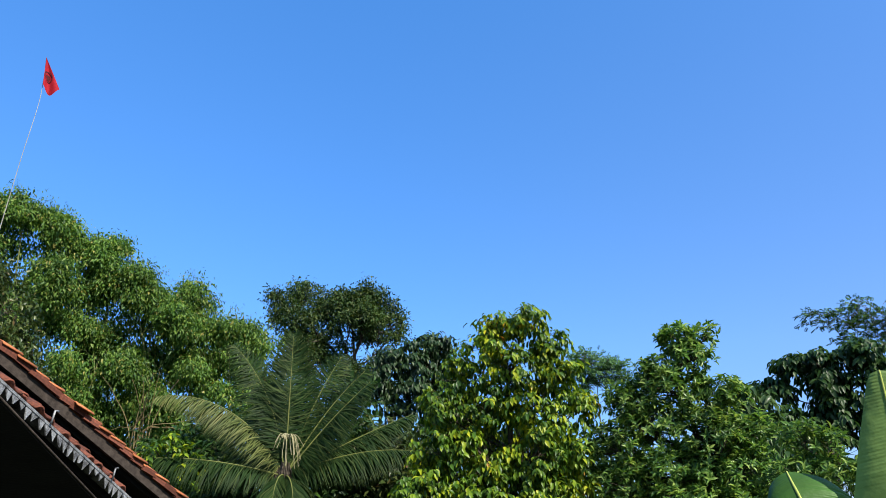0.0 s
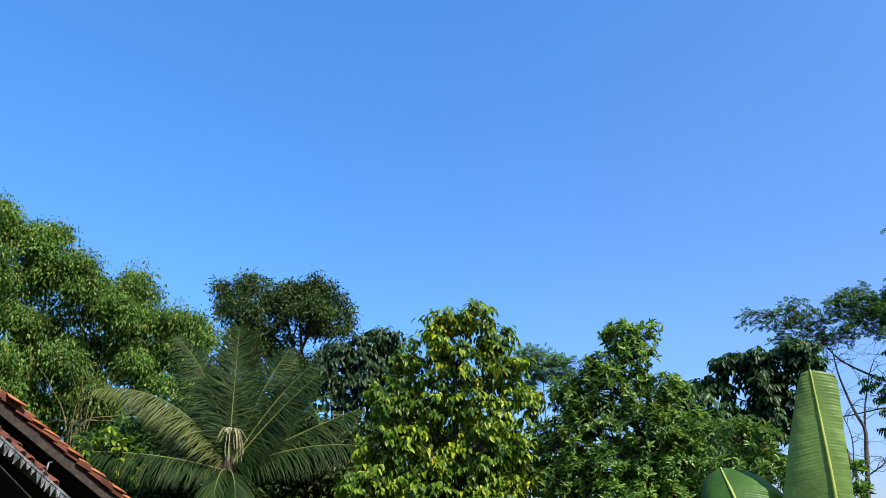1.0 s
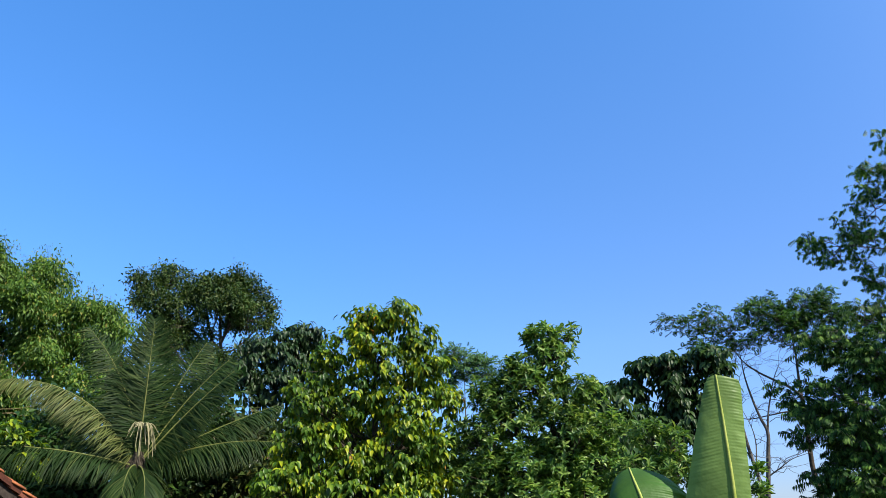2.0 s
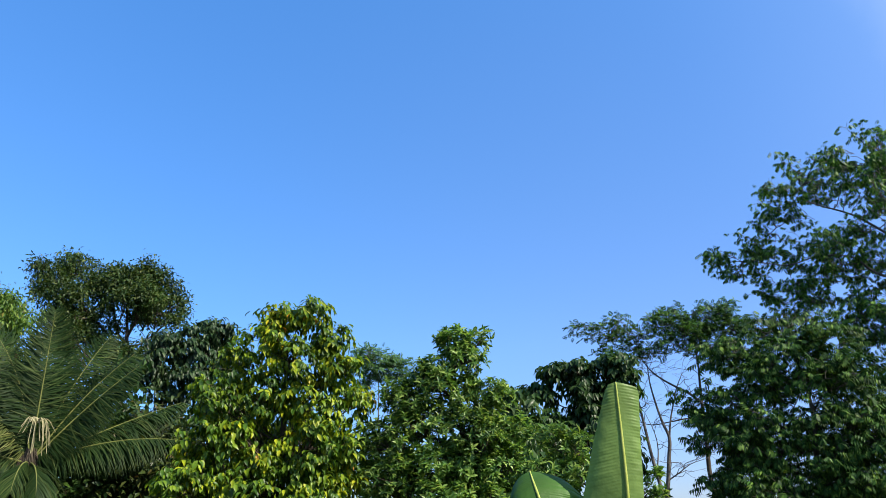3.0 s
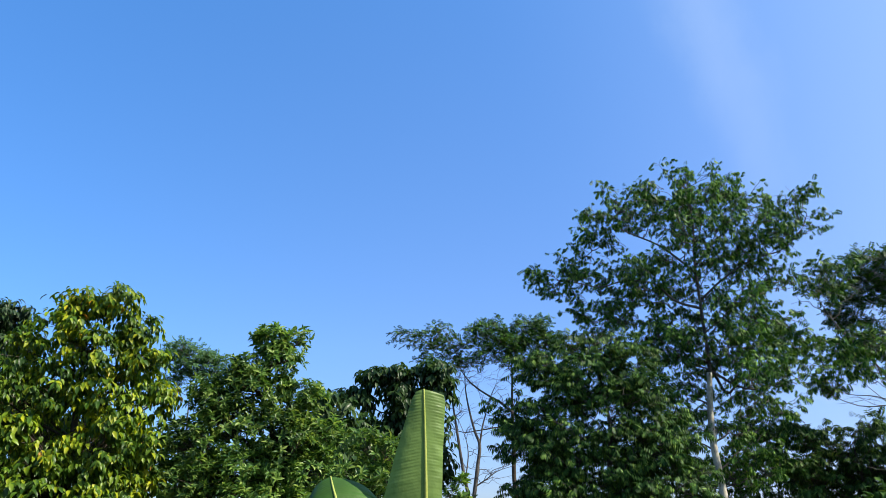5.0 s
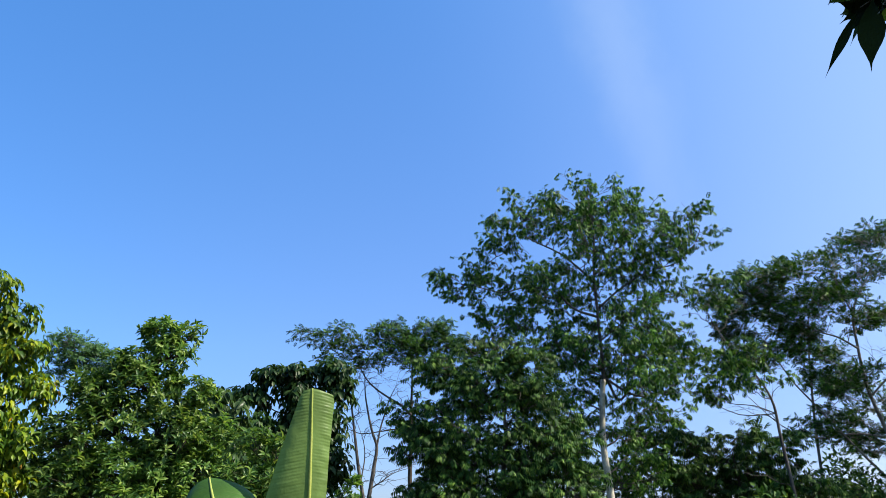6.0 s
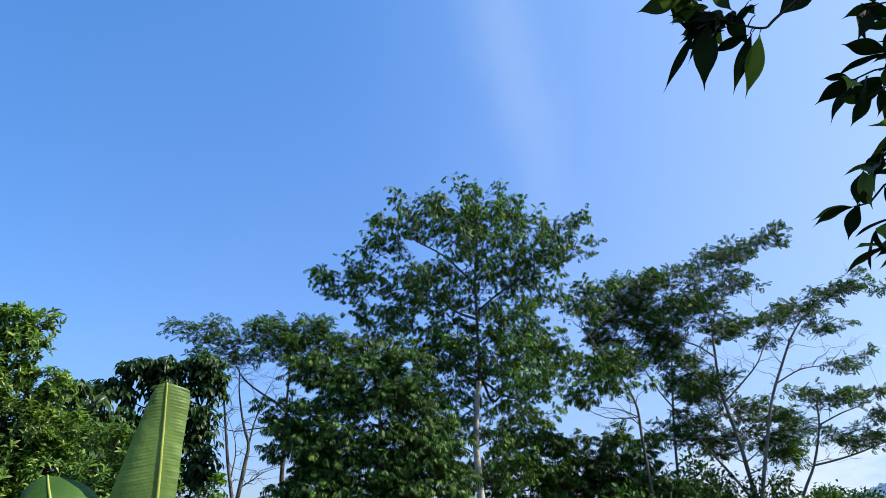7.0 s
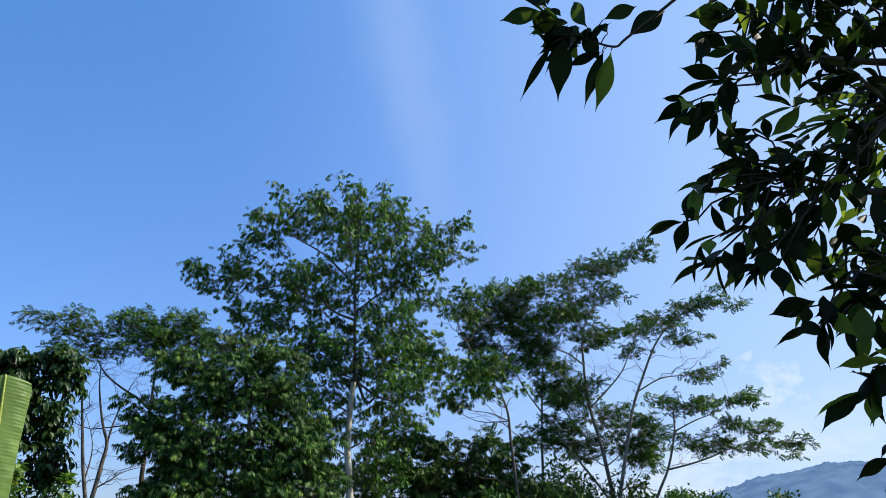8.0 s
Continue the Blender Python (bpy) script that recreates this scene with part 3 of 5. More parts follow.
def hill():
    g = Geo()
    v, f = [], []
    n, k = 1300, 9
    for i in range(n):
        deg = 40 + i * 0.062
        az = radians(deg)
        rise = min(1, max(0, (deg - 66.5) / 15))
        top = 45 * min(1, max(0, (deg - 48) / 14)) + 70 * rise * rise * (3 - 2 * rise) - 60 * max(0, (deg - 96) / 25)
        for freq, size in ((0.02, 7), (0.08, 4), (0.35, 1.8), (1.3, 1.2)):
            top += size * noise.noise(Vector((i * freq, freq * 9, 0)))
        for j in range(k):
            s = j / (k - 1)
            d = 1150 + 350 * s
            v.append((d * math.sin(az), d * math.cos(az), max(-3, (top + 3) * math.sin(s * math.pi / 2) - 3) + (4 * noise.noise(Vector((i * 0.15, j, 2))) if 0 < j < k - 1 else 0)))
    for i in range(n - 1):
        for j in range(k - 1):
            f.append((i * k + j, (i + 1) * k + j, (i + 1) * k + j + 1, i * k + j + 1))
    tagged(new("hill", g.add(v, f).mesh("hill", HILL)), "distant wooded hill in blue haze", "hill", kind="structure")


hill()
# ---- trees, far to near ----
BAMBOO = [(-20.9, 31.7, 13.7, 1.98, 1.86), (-19.3, 32.7, 14.9, 1.6, 1.42), (-17.8, 33.6, 14.3, 1.44, 1.31), (-15.7, 34.6, 13.4, 1.55, 1.47), (-17.1, 33.9, 11.8, 2.32, 1.81), (-14.4, 35.2, 11.9, 1.66, 1.6), (-12, 36, 12.3, 1.1, 1.15), (-12.9, 35.7, 10.1, 2.13, 1.86), (-18.3, 33.3, 9.8, 2.24, 2.24), (-15.5, 34.7, 8.8, 2.56, 2.05), (-10.4, 36.6, 11, 1.1, 1.04), (-9.1, 36.9, 10.4, 1.16, 0.99), (-10.6, 36.5, 8.6, 2.14, 1.61), (-13.7, 35.5, 6.6, 2.3, 1.79), (-16.6, 34.2, 6.5, 1.97, 1.72), (-11.7, 36.2, 5.2, 2.05, 1.8), (-9, 36.9, 7.9, 1.61, 1.61), (-22.2, 30.8, 11.1, 2.59, 3.06), (-20, 32.3, 7.6, 2.6, 2.6)]


def bamboo_grove():
    rng = np.random.default_rng(11)
    t = thing("bamboo_grove", (-17, 36, 0), "tall green bamboo grove with arching feathery plumes", "bamboo")
    base = np.array((-17.0, 36, 0))
    for k, (x, y, z, r, h) in enumerate(BAMBOO):
        for s in range(3):
            foot = np.array((x * 0.8 - 2 + rng.normal(0, 1.2), y + 1.5 + rng.normal(0, 1.2), 0))
            tip = np.array((x + rng.normal(0, r * 0.5), y + rng.normal(0, r * 0.4), z + h * rng.uniform(0.2, 0.9)))
            mid = foot * 0.55 + tip * 0.45
            mid[2] = tip[2] * 0.62
            line = spline([foot, mid, tip * 0.85 + mid * 0.15 + (0, 0, 0.5), tip], 5)
            part("culm", Geo().tube(line - base, np.linspace(0.055, 0.01, len(line)), 6).mesh("culm", CULM), t)
    plumes = []
    for x, y, z, r, h in BAMBOO:
        for j in range(9):
            o, q = unit(rng.normal(0, 1, 3) + (0, -0.3, 0.2)) * rng.uniform(0.5, 0.9), rng.uniform(0.24, 0.42)
            plumes.append((x + o[0] * r, y + o[1] * r - 0.3 * r, z + o[2] * h, r * q, h * q * 0.8))
    P, O, C = tufts(plumes, 260, rng, 0.5, 0.2, 0.55)
    P2, O2, C2 = tufts([(x, y + 0.5 * r, z - 0.1 * h, r * 0.9, h * 0.85) for x, y, z, r, h in BAMBOO], 140, rng, 0.4, 0.36, 0.2)
    P, O = np.concatenate([P, P2]), np.concatenate([O, O2])
    p, way, face, ln, wd = spray_leaves(P, O, 10, 0.2, (0.4, -0.9, 0.45), rng, 0.13, 0.26, 0.21, 0.9)
    part("foliage", leaf_mesh("foliage", p - base, way, face, ln, wd, BLADE, BAMBOO_LEAF), t)["kind"] = "stuff"
    P, O, C = tufts([(x, y, z + 0.15 * h, r * 1.12, h * 1.15) for x, y, z, r, h in BAMBOO], 14, rng, 0.85, 0.15, 0.6)
    g = Geo()
    for q, o in zip(P, O):
        g.tube(bend(q - o * 0.9, q + o * 0.25 + (0, 0, -0.1), 0.12, rng, 4) - base, (0.012, 0.009, 0.006, 0.004), 3, False)
    part("brushwood", g.mesh("brushwood", CULM), t)["kind"] = "stuff"
    p, way, face, ln, wd = spray_leaves(P, O, 9, 0.17, (0.3, -1.0, 0.45), rng, 0.1, 0.18, 0.16, 0.9)
    part("foliage", leaf_mesh("foliage", p - base, way, face, ln, wd, BLADE, BAMBOO_LEAF), t)["kind"] = "stuff"


bamboo_grove()

tree("tree", "dark small-leaved tree beside the bamboo", "tree", (-12, 22, 0), [(-12.1, 20.7, 7.6, 0.79, 0.79), (-12.8, 20.3, 8.2, 0.86, 0.86), (-11.8, 20.9, 6.6, 0.78, 0.7), (-12.4, 20.5, 6.3, 0.92, 0.92)], DARK_BARK, DARK_LEAF, FOLD,
     0.13, 0.22, 0.2, 130, 12, 0.12, (0.6, -0.6, 0.5), r0=0.16, skirt=2, seed=21)
tree("tree", "tall dark durian tree with a twin crown and brownish leaves", "tree", (-3.6, 40, 0), [(-8.43, 39.1, 13.02, 0.79, 0.64), (-7.58, 39.89, 13.88, 0.93, 0.62), (-7.66, 38.44, 12.16, 1.01, 0.65), (-6.63, 39.45, 12.87, 0.73, 0.67), (-8.71, 39.04, 12.14, 0.48, 0.54), (-7.14, 39.86, 11.75, 0.98, 0.61), (-5.29, 39.14, 12.96, 0.9, 0.75), (-4.12, 39.79, 13.53, 1.1, 0.61), (-4.22, 38.77, 12.25, 1.24, 0.59), (-2.79, 40.3, 12.26, 0.92, 0.67), (-3.44, 40.65, 12.99, 1.05, 0.74), (-2.33, 39.93, 11.48, 0.45, 0.36), (-5.53, 39.62, 13.79, 0.49, 0.31), (-6.19, 40.23, 12.65, 0.68, 0.68), (-6.59, 39.45, 10.92, 0.78, 0.48), (-6.25, 40.32, 10.57, 0.79, 0.37), (-5.04, 39.68, 9.5, 0.78, 0.36), (-7.25, 39.34, 10.06, 1.02, 0.78), (-2.78, 39.9, 10.42, 0.54, 0.24), (-7.56, 38.67, 10.94, 0.83, 0.53), (-3.92, 40.61, 11.68, 0.68, 0.28), (-4.2, 39.8, 8.9, 1.7, 0.95), (-5.4, 39.6, 9.9, 0.9, 0.45), (-3.5, 39.9, 10.0, 0.7, 0.3), (-6.01, 39.85, 13.08, 0.86, 0.73), (-4.35, 40.27, 11.78, 0.73, 0.37), (-5.85, 39.27, 11.47, 0.6, 0.48), (-5.08, 39.68, 10.79, 0.42, 0.24), (-4.73, 39.12, 13.17, 0.72, 0.54)], DARK_BARK, DURIAN_LEAF, FOLD,
     0.13, 0.22, 0.24, 190, 9, 0.16, (0.7, -0.35, 0.7), r0=0.2, fork=0.9, seed=22, gap=0.22, shell=0.3, rough=(70, 0.42, 0.3), bare=14, limb_r=0.35,
     trunk=[(-4.4, 39.8, 0), (-4.5, 39.75, 5.0), (-4.52, 39.74, 8.39), (-4.57, 39.74, 9.7), (-4.68, 39.73, 10.98), (-4.88, 39.7, 12.41)],
     extra=[([(-4.62, 39.73, 10.14), (-5.07, 39.68, 10.58), (-5.28, 39.65, 11.39), (-5.56, 39.61, 12.54)], 0.09), ([(-4.63, 39.73, 10.44), (-4.28, 39.77, 11.35), (-3.88, 39.81, 12.59), (-3.39, 39.86, 13.23)], 0.09), ([(-4.55, 39.71, 9.5), (-5.71, 39.59, 10.71), (-6.62, 39.45, 11.58), (-7.39, 39.31, 12.46)], 0.09), ([(-4.61, 39.73, 10.0), (-3.95, 39.8, 10.16), (-3.09, 39.88, 11.08), (-2.66, 39.91, 11.69)], 0.06)])
tree("tree", "dark tree with drooping silvery leaves behind the palm", "tree", (-1.2, 31, 0), [(-0.3, 31, 9, 0.74, 0.6), (-1.1, 31, 8.8, 0.74, 0.6), (-2.2, 30.9, 8.2, 0.96, 0.69), (-0.7, 31, 7.9, 1.1, 0.8), (-2.7, 30.9, 7.1, 0.9, 0.81), (-1.4, 31, 6.8, 1.24, 0.86), (0.1, 31, 6.4, 0.9, 1.12), (-2.3, 30.9, 5.6, 1.22, 0.89), (-0.8, 31, 4.9, 1.32, 1.1), (-2.3, 30.9, 4.1, 1.31, 0.98)], DARK_BARK, MID_LEAF, oval(0.1, 0.25, 0.12, 3),
     0.17, 0.27, 0.24, 115, 9, 0.15, ("cascade", 0.45, 1.1, 0.2), r0=0.24, skirt=2, seed=23, pieces=120, nearest=(-1.0, 29), shell=0.4, gap=0.3, rough=(22, 0.6, 0.45))
FINE = pinnate(4, 0.13, 0.45, 0.3, 0.2, 0.35)
DANGLE = pinnate(4, 0.125, 0.6, 0.3, 1.0, 0.3)
NARROW = pinnate(4, 0.115, 0.54, 0.3, 0.9, 0.35)
tree("tree", "far thin albizia with a flat feathery crown", "tree", (8.2, 40.3, 0), [(7.62, 40.29, 10.25, 0.92, 0.31), (8.6, 40.09, 9.97, 0.79, 0.37), (7.02, 40.4, 9.82, 0.49, 0.43), (9.25, 39.94, 9.23, 0.49, 0.37), (8.14, 40.18, 9.39, 0.98, 0.37), (7.39, 40.33, 8.92, 0.43, 0.3)], GREY_BARK, HAZED_LEAF, FINE,
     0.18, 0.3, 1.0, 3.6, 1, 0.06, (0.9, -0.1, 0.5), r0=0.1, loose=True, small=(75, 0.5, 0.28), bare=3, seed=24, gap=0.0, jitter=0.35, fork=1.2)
tree("tree", "broad-leaved tree with large dark drooping leaves", "tree", (10.5, 24.5, 0), [(10.7, 23.7, 6.6, 0.51, 0.4), (10.2, 23.9, 5.9, 0.62, 0.51), (11.4, 23.4, 6.6, 0.72, 0.47), (12.5, 22.8, 6.8, 0.71, 0.39), (11.7, 23.2, 5.8, 0.93, 0.68), (12.8, 22.6, 6.1, 0.42, 0.7), (12.6, 22.8, 4.9, 0.49, 0.8), (11.6, 23.3, 4.8, 0.88, 0.7), (10.4, 23.8, 4.7, 0.82, 0.71)], DARK_BARK, BROAD_LEAF, oval(0.1, 0.25, 0.12, 4),
     0.18, 0.29, 0.26, 165, 8, 0.15, ("cascade", 0.4, 1.0, 0.25), r0=0.2, skirt=1, seed=25, gap=0.2, shell=0.3, pieces=150, nearest=(9.5, 22), jitter=0.6)
tree("tree", "small tree with large hanging pale green leaves", "tree", (7.4, 19, 0), [(7, 18.7, 4.9, 0.49, 0.25), (7.4, 18.6, 4.6, 0.46, 0.46), (7, 18.7, 4.3, 0.49, 0.41), (7.5, 18.5, 4, 0.53, 0.48)], DARK_BARK, GREY_LEAF, oval(0.1, 0.25, 0.12, 4),
     0.2, 0.3, 0.24, 90, 8, 0.11, ("cascade", 0.35, 1.3, 0.25), r0=0.12, skirt=2, seed=26, pieces=100, nearest=(7, 18), jitter=0.6)

ALB = [(18.2, 33.4, 10.8, 0.85, 0.51), (19.2, 32.9, 10.4, 1.02, 0.56), (20.7, 32, 11.2, 1.24, 0.57), (22.2, 31, 11.1, 1.12, 0.62), (21.3, 31.5, 10.4, 1.29, 0.62), (20, 32.4, 9.8, 1.12, 0.34), (21.9, 31.2, 9.8, 1, 0.44), (17.1, 34, 10.9, 0.57, 0.34), (22.9, 30.4, 10.5, 0.95, 0.67), (18.3, 33.4, 9.8, 0.84, 0.39)]
tree("tree", "slender albizia with thin bare branches and a flat crown", "tree", (17.5, 33.5, 0), ALB, GREY_BARK, FEATHER_LEAF, FINE,
     0.16, 0.26, 1.0, 6.6, 1, 0.05, (0.9, -0.1, 0.5), r0=0.12, loose=True, small=(95, 0.65, 0.35), bare=45, seed=27, gap=0.0, jitter=0.35,
     trunk=[(17.4, 33.6, 0)] + [(19.66, 32.58, 1.7), (19.9, 32.44, 3.13), (20.08, 32.32, 4.69), (20.17, 32.27, 5.59), (19.98, 32.39, 6.25), (19.77, 32.52, 7.19), (19.62, 32.61, 8.14), (19.57, 32.64, 9.11)],
     extra=[([(19.85, 32.47, 1.94), (19.72, 32.54, 3.13), (19.45, 32.7, 4.7), (19.28, 32.81, 6), (19.15, 32.88, 6.93), (19.04, 32.94, 7.75), (18.9, 33.02, 8.44)], 0.1), ([(21.79, 31.81, 7.21), (21.33, 32.12, 7.69), (20.89, 32.41, 8), (20.33, 32.76, 8.44), (19.88, 33.03, 8.95), (19.55, 33.23, 9.64)], 0.07), ([(20.17, 32.27, 5.59), (20.28, 32.21, 6.38), (20.42, 32.11, 7.04), (20.62, 31.99, 7.84), (20.88, 31.82, 8.51)], 0.05), ([(19.95, 32.41, 3.68), (20.43, 32.11, 4.05), (20.88, 31.82, 4.42), (21.54, 31.38, 4.67)], 0.035), ([(19.59, 32.63, 4.06), (19.7, 32.56, 5.08), (19.62, 32.61, 5.86), (19.31, 32.79, 6.8)], 0.035)], limb_r=0.3, fork=0.9)
tree("tree", "slender dark-stemmed albizia beside its neighbour", "tree", (20.3, 33.6, 0), ALB[3:5] + ALB[8:9], DARK_BARK, FEATHER_LEAF, FINE,
     0.16, 0.26, 1.0, 6.2, 1, 0.05, (0.9, -0.1, 0.5), r0=0.13, loose=True, small=(28, 0.6, 0.35), bare=22, seed=28, gap=0.05, jitter=0.35,
     trunk=[(20.2, 33.6, 0)] + [(22.05, 32.24, 1.95), (22.07, 32.23, 4.23), (22.09, 32.22, 6.34), (22.08, 32.23, 7.28), (22.08, 32.22, 8.25), (22.1, 32.21, 9.23), (22.06, 32.24, 10.23)], extra=[([(21.85, 31.77, 6.27), (21.27, 32.16, 6.5), (20.58, 32.6, 6.39), (19.77, 33.1, 6.27), (19.08, 33.5, 6.55)], 0.045)], limb_r=0.3, fork=0.9)

tree("tree", "spreading sengon tree with layered feathery foliage", "tree", (32.5, 13.5, 0), [(30.2, 18, 12.2, 0.97, 0.48), (32, 17.3, 12.7, 1.17, 0.5), (31.7, 18.4, 11.5, 1.42, 0.57), (29.2, 19, 11.2, 0.85, 0.58), (31.8, 15.1, 12.6, 0.95, 0.44), (34.6, 15.1, 14.2, 1.09, 0.4), (32.5, 13, 13.7, 0.84, 0.34), (33.1, 12, 14, 0.6, 0.3), (34.2, 16.2, 12.1, 1.26, 0.54), (33.9, 14.3, 12.4, 0.98, 0.49), (31.8, 16.8, 10.6, 1.2, 0.55), (30.8, 19.4, 10.3, 1.05, 0.63), (33.7, 15, 10.5, 1.21, 0.48), (31.7, 16.4, 8.8, 1, 0.57), (31.7, 15.4, 7.4, 1.07, 0.55), (34.2, 14.9, 6.8, 1.11, 0.64), (34.4, 13.5, 5.9, 1.14, 0.69), (32.4, 16.6, 6.1, 1.09, 0.83), (33.9, 15.8, 5.5, 1.01, 0.67), (34.1, 13.2, 4.7, 0.73, 0.48), (32.64, 16.11, 7.96, 1.6, 0.59), (34.34, 13.54, 5.15, 1.34, 0.75), (32.43, 17.37, 9.94, 1.36, 0.6), (30.89, 18.65, 9.04, 1.33, 0.59), (31.89, 18.53, 11.68, 1.38, 0.55), (32.17, 15.93, 11.31, 1.21, 0.48)], STEM_BARK, FEATHER_LEAF, FINE,
     0.17, 0.27, 1.0, 8.2, 1, 0.05, (0.9, -0.05, 0.5), r0=0.11, loose=True, small=(330, 0.64, 0.25), bare=40, seed=29, gap=0.0, jitter=0.5, trunk=[(32.6, 13.2, 0)] + [(33.62, 13.94, 1.47), (33.4, 14.45, 3.17), (33.24, 14.8, 5.42), (33.06, 15.2, 7.38), (33.03, 15.28, 9.06), (33.05, 15.22, 10.62), (33.31, 14.66, 11.82), (33.77, 13.57, 13.52)],
     extra=[([(32.47, 17.27, 1.48), (32.43, 17.35, 3.31), (32.43, 17.34, 5.54), (32.48, 17.25, 7.53), (32.54, 17.13, 9.25), (32.65, 16.92, 11.02)], 0.08), ([(33.26, 13.76, 1.76), (32.91, 14.56, 3.23), (32.34, 15.79, 5.1), (31.81, 16.8, 6.74), (31.42, 17.51, 7.93), (31.02, 18.21, 9.68)], 0.07), ([(33.08, 15.16, 7.05), (33.41, 14.43, 7.83), (33.69, 13.76, 8.62), (33.85, 13.38, 9.43), (34, 13, 10.25)], 0.045)] + [([(32.84, 15.19, 9.02), (32.55, 15.81, 9.58), (32.18, 16.53, 9.97), (31.81, 17.22, 10.72), (31.5, 17.77, 11.48)], 0.045), ([(33.24, 14.8, 5.42), (32.71, 15.93, 5.62), (32.12, 17.08, 5.5), (31.5, 18.19, 6.02), (30.84, 19.26, 7.38)], 0.045), ([(33.06, 15.2, 10.44), (32.94, 15.46, 11.35), (32.83, 15.69, 12.27), (32.62, 16.12, 12.68)], 0.04)], limb_r=0.3, fork=0.8)
tree("tree", "leaning sengon tree with layered pads of foliage", "tree", (33, 11.4, 0), [(32.6, 12.4, 10.1, 0.87, 0.39), (34.3, 11.9, 10.8, 1, 0.37), (33.2, 10.4, 11, 0.79, 0.35), (33.5, 9.4, 11.2, 0.69, 0.28), (34.1, 8.6, 10.9, 0.56, 0.19), (33.2, 10.8, 9.6, 0.79, 0.31), (34.2, 10.4, 8.2, 0.72, 0.28), (33.3, 9.4, 8.4, 0.46, 0.23), (33.7, 13.2, 9.4, 0.56, 0.33), (34, 12.2, 7.2, 0.67, 0.29), (32.7, 10.7, 6.6, 0.84, 0.3), (34.1, 10, 6.9, 0.8, 0.23), (33.5, 8.6, 6.9, 0.65, 0.18), (33.7, 9.1, 5.9, 0.83, 0.18), (34.3, 8.2, 5.7, 0.77, 0.21), (33.9, 9.9, 5.1, 1.05, 0.24), (34.3, 8.6, 5, 0.77, 0.22), (35.5, 7.5, 5.2, 0.77, 0.21), (34.2, 7, 4.6, 0.37, 0.14), (33.1, 10.7, 5.4, 0.75, 0.24)], STEM_BARK, FEATHER_LEAF, FINE,
     0.17, 0.27, 1.0, 8.2, 1, 0.05, (0.9, -0.05, 0.5), r0=0.1, loose=True, small=(120, 0.58, 0.19), bare=24, seed=30, gap=0.0, jitter=0.45, trunk=[(33, 11.2, 0)] + [(32.4, 14.25, 1.19), (32.57, 13.85, 3.12), (32.74, 13.46, 4.97), (32.9, 13.05, 6.8), (33.13, 12.46, 8.36), (33.38, 11.8, 9.77), (33.72, 10.81, 10.82), (34.05, 9.74, 11.27)],
     extra=[([(32.91, 13.03, 1.47), (33.15, 12.41, 3.17), (33.35, 11.89, 4.32), (33.48, 11.51, 5.79), (33.5, 11.46, 6.71), (33.6, 11.15, 6.99)], 0.07), ([(33.34, 11.9, 4.24), (33.63, 11.07, 4.43), (33.9, 10.24, 4.69), (34.14, 9.4, 5.01), (34.39, 8.46, 5.18), (34.6, 7.56, 5.2)], 0.045), ([(33.02, 12.76, 7.58), (33.36, 11.86, 8.07), (33.65, 11, 8.16), (33.88, 10.3, 8.18)], 0.035), ([(33.48, 11.51, 5.79), (33.75, 10.7, 6.2), (33.97, 9.99, 6.46), (34.22, 9.13, 6.85)], 0.035)], limb_r=0.3, fork=0.8)
tree("tree", "low dark tree among the sengon stems", "tree", (28, 18, 0), [(27.8, 17.5, 5.2, 0.91, 0.42), (28.5, 19, 4.6, 0.94, 0.56), (28.2, 16.6, 4.8, 0.75, 0.66), (27.8, 17.3, 3.7, 1.03, 0.59), (27.2, 18.8, 5.4, 0.55, 0.28), (26.6, 19.2, 5.1, 0.55, 0.3), (26.9, 20.3, 5.3, 0.56, 0.31), (26.3, 19.2, 3.7, 0.89, 0.74), (28.5, 18.9, 3.4, 0.92, 0.62), (29.4, 17.3, 3.5, 0.92, 0.61), (28.5, 15.3, 3.2, 0.72, 0.58), (29.9, 15.1, 3.1, 0.74, 0.44), (25.7, 20, 4.5, 0.6, 0.6), (26.38, 20.4, 5.31, 1.21, 0.61), (28.27, 17.74, 4.27, 0.97, 0.73), (27.09, 19.47, 3.84, 1.45, 0.68)], DARK_BARK, DARK_PINNATE, NARROW,
     0.24, 0.36, 1.0, 6, 1, 0.03, (1.0, -0.2, 0.35), r0=0.14, loose=True, small=(110, 0.62, 0.36), seed=31, gap=0.0, jitter=0.4)
tree("tree", "bright tree with long hanging leaflets beside the sengon", "tree", (27, 14, 0), [(25.8, 16.7, 11, 0.61, 0.45), (26.1, 17.4, 10.3, 0.61, 0.52), (26.7, 16.8, 8.1, 0.9, 0.6), (26.3, 15.6, 7.5, 0.61, 0.61), (25.7, 17, 7.5, 0.8, 0.58), (26.5, 18.1, 7, 0.75, 0.45), (26, 16.3, 6.9, 0.65, 0.37), (25, 17.9, 8.1, 0.66, 0.74), (25.8, 19, 9.2, 0.62, 0.62), (25.1, 19.1, 7.6, 0.53, 0.45)], GREY_BARK, TALL_LEAF, DANGLE,
     0.19, 0.3, 1.0, 5, 1, 0.05, (0.9, -0.4, 0.5), r0=0.08, loose=True, small=(46, 0.58, 0.42), bare=16, seed=36, gap=0.05, jitter=0.4, trunk=[(27.19, 15.65, 0), (27.19, 15.65, 1.51), (27.2, 15.63, 2.81), (27.1, 15.8, 4.99), (27.03, 15.91, 6.42), (26.73, 16.41, 7.61), (26.28, 17.11, 8.85), (25.97, 17.57, 10.11)], limb_r=0.3)
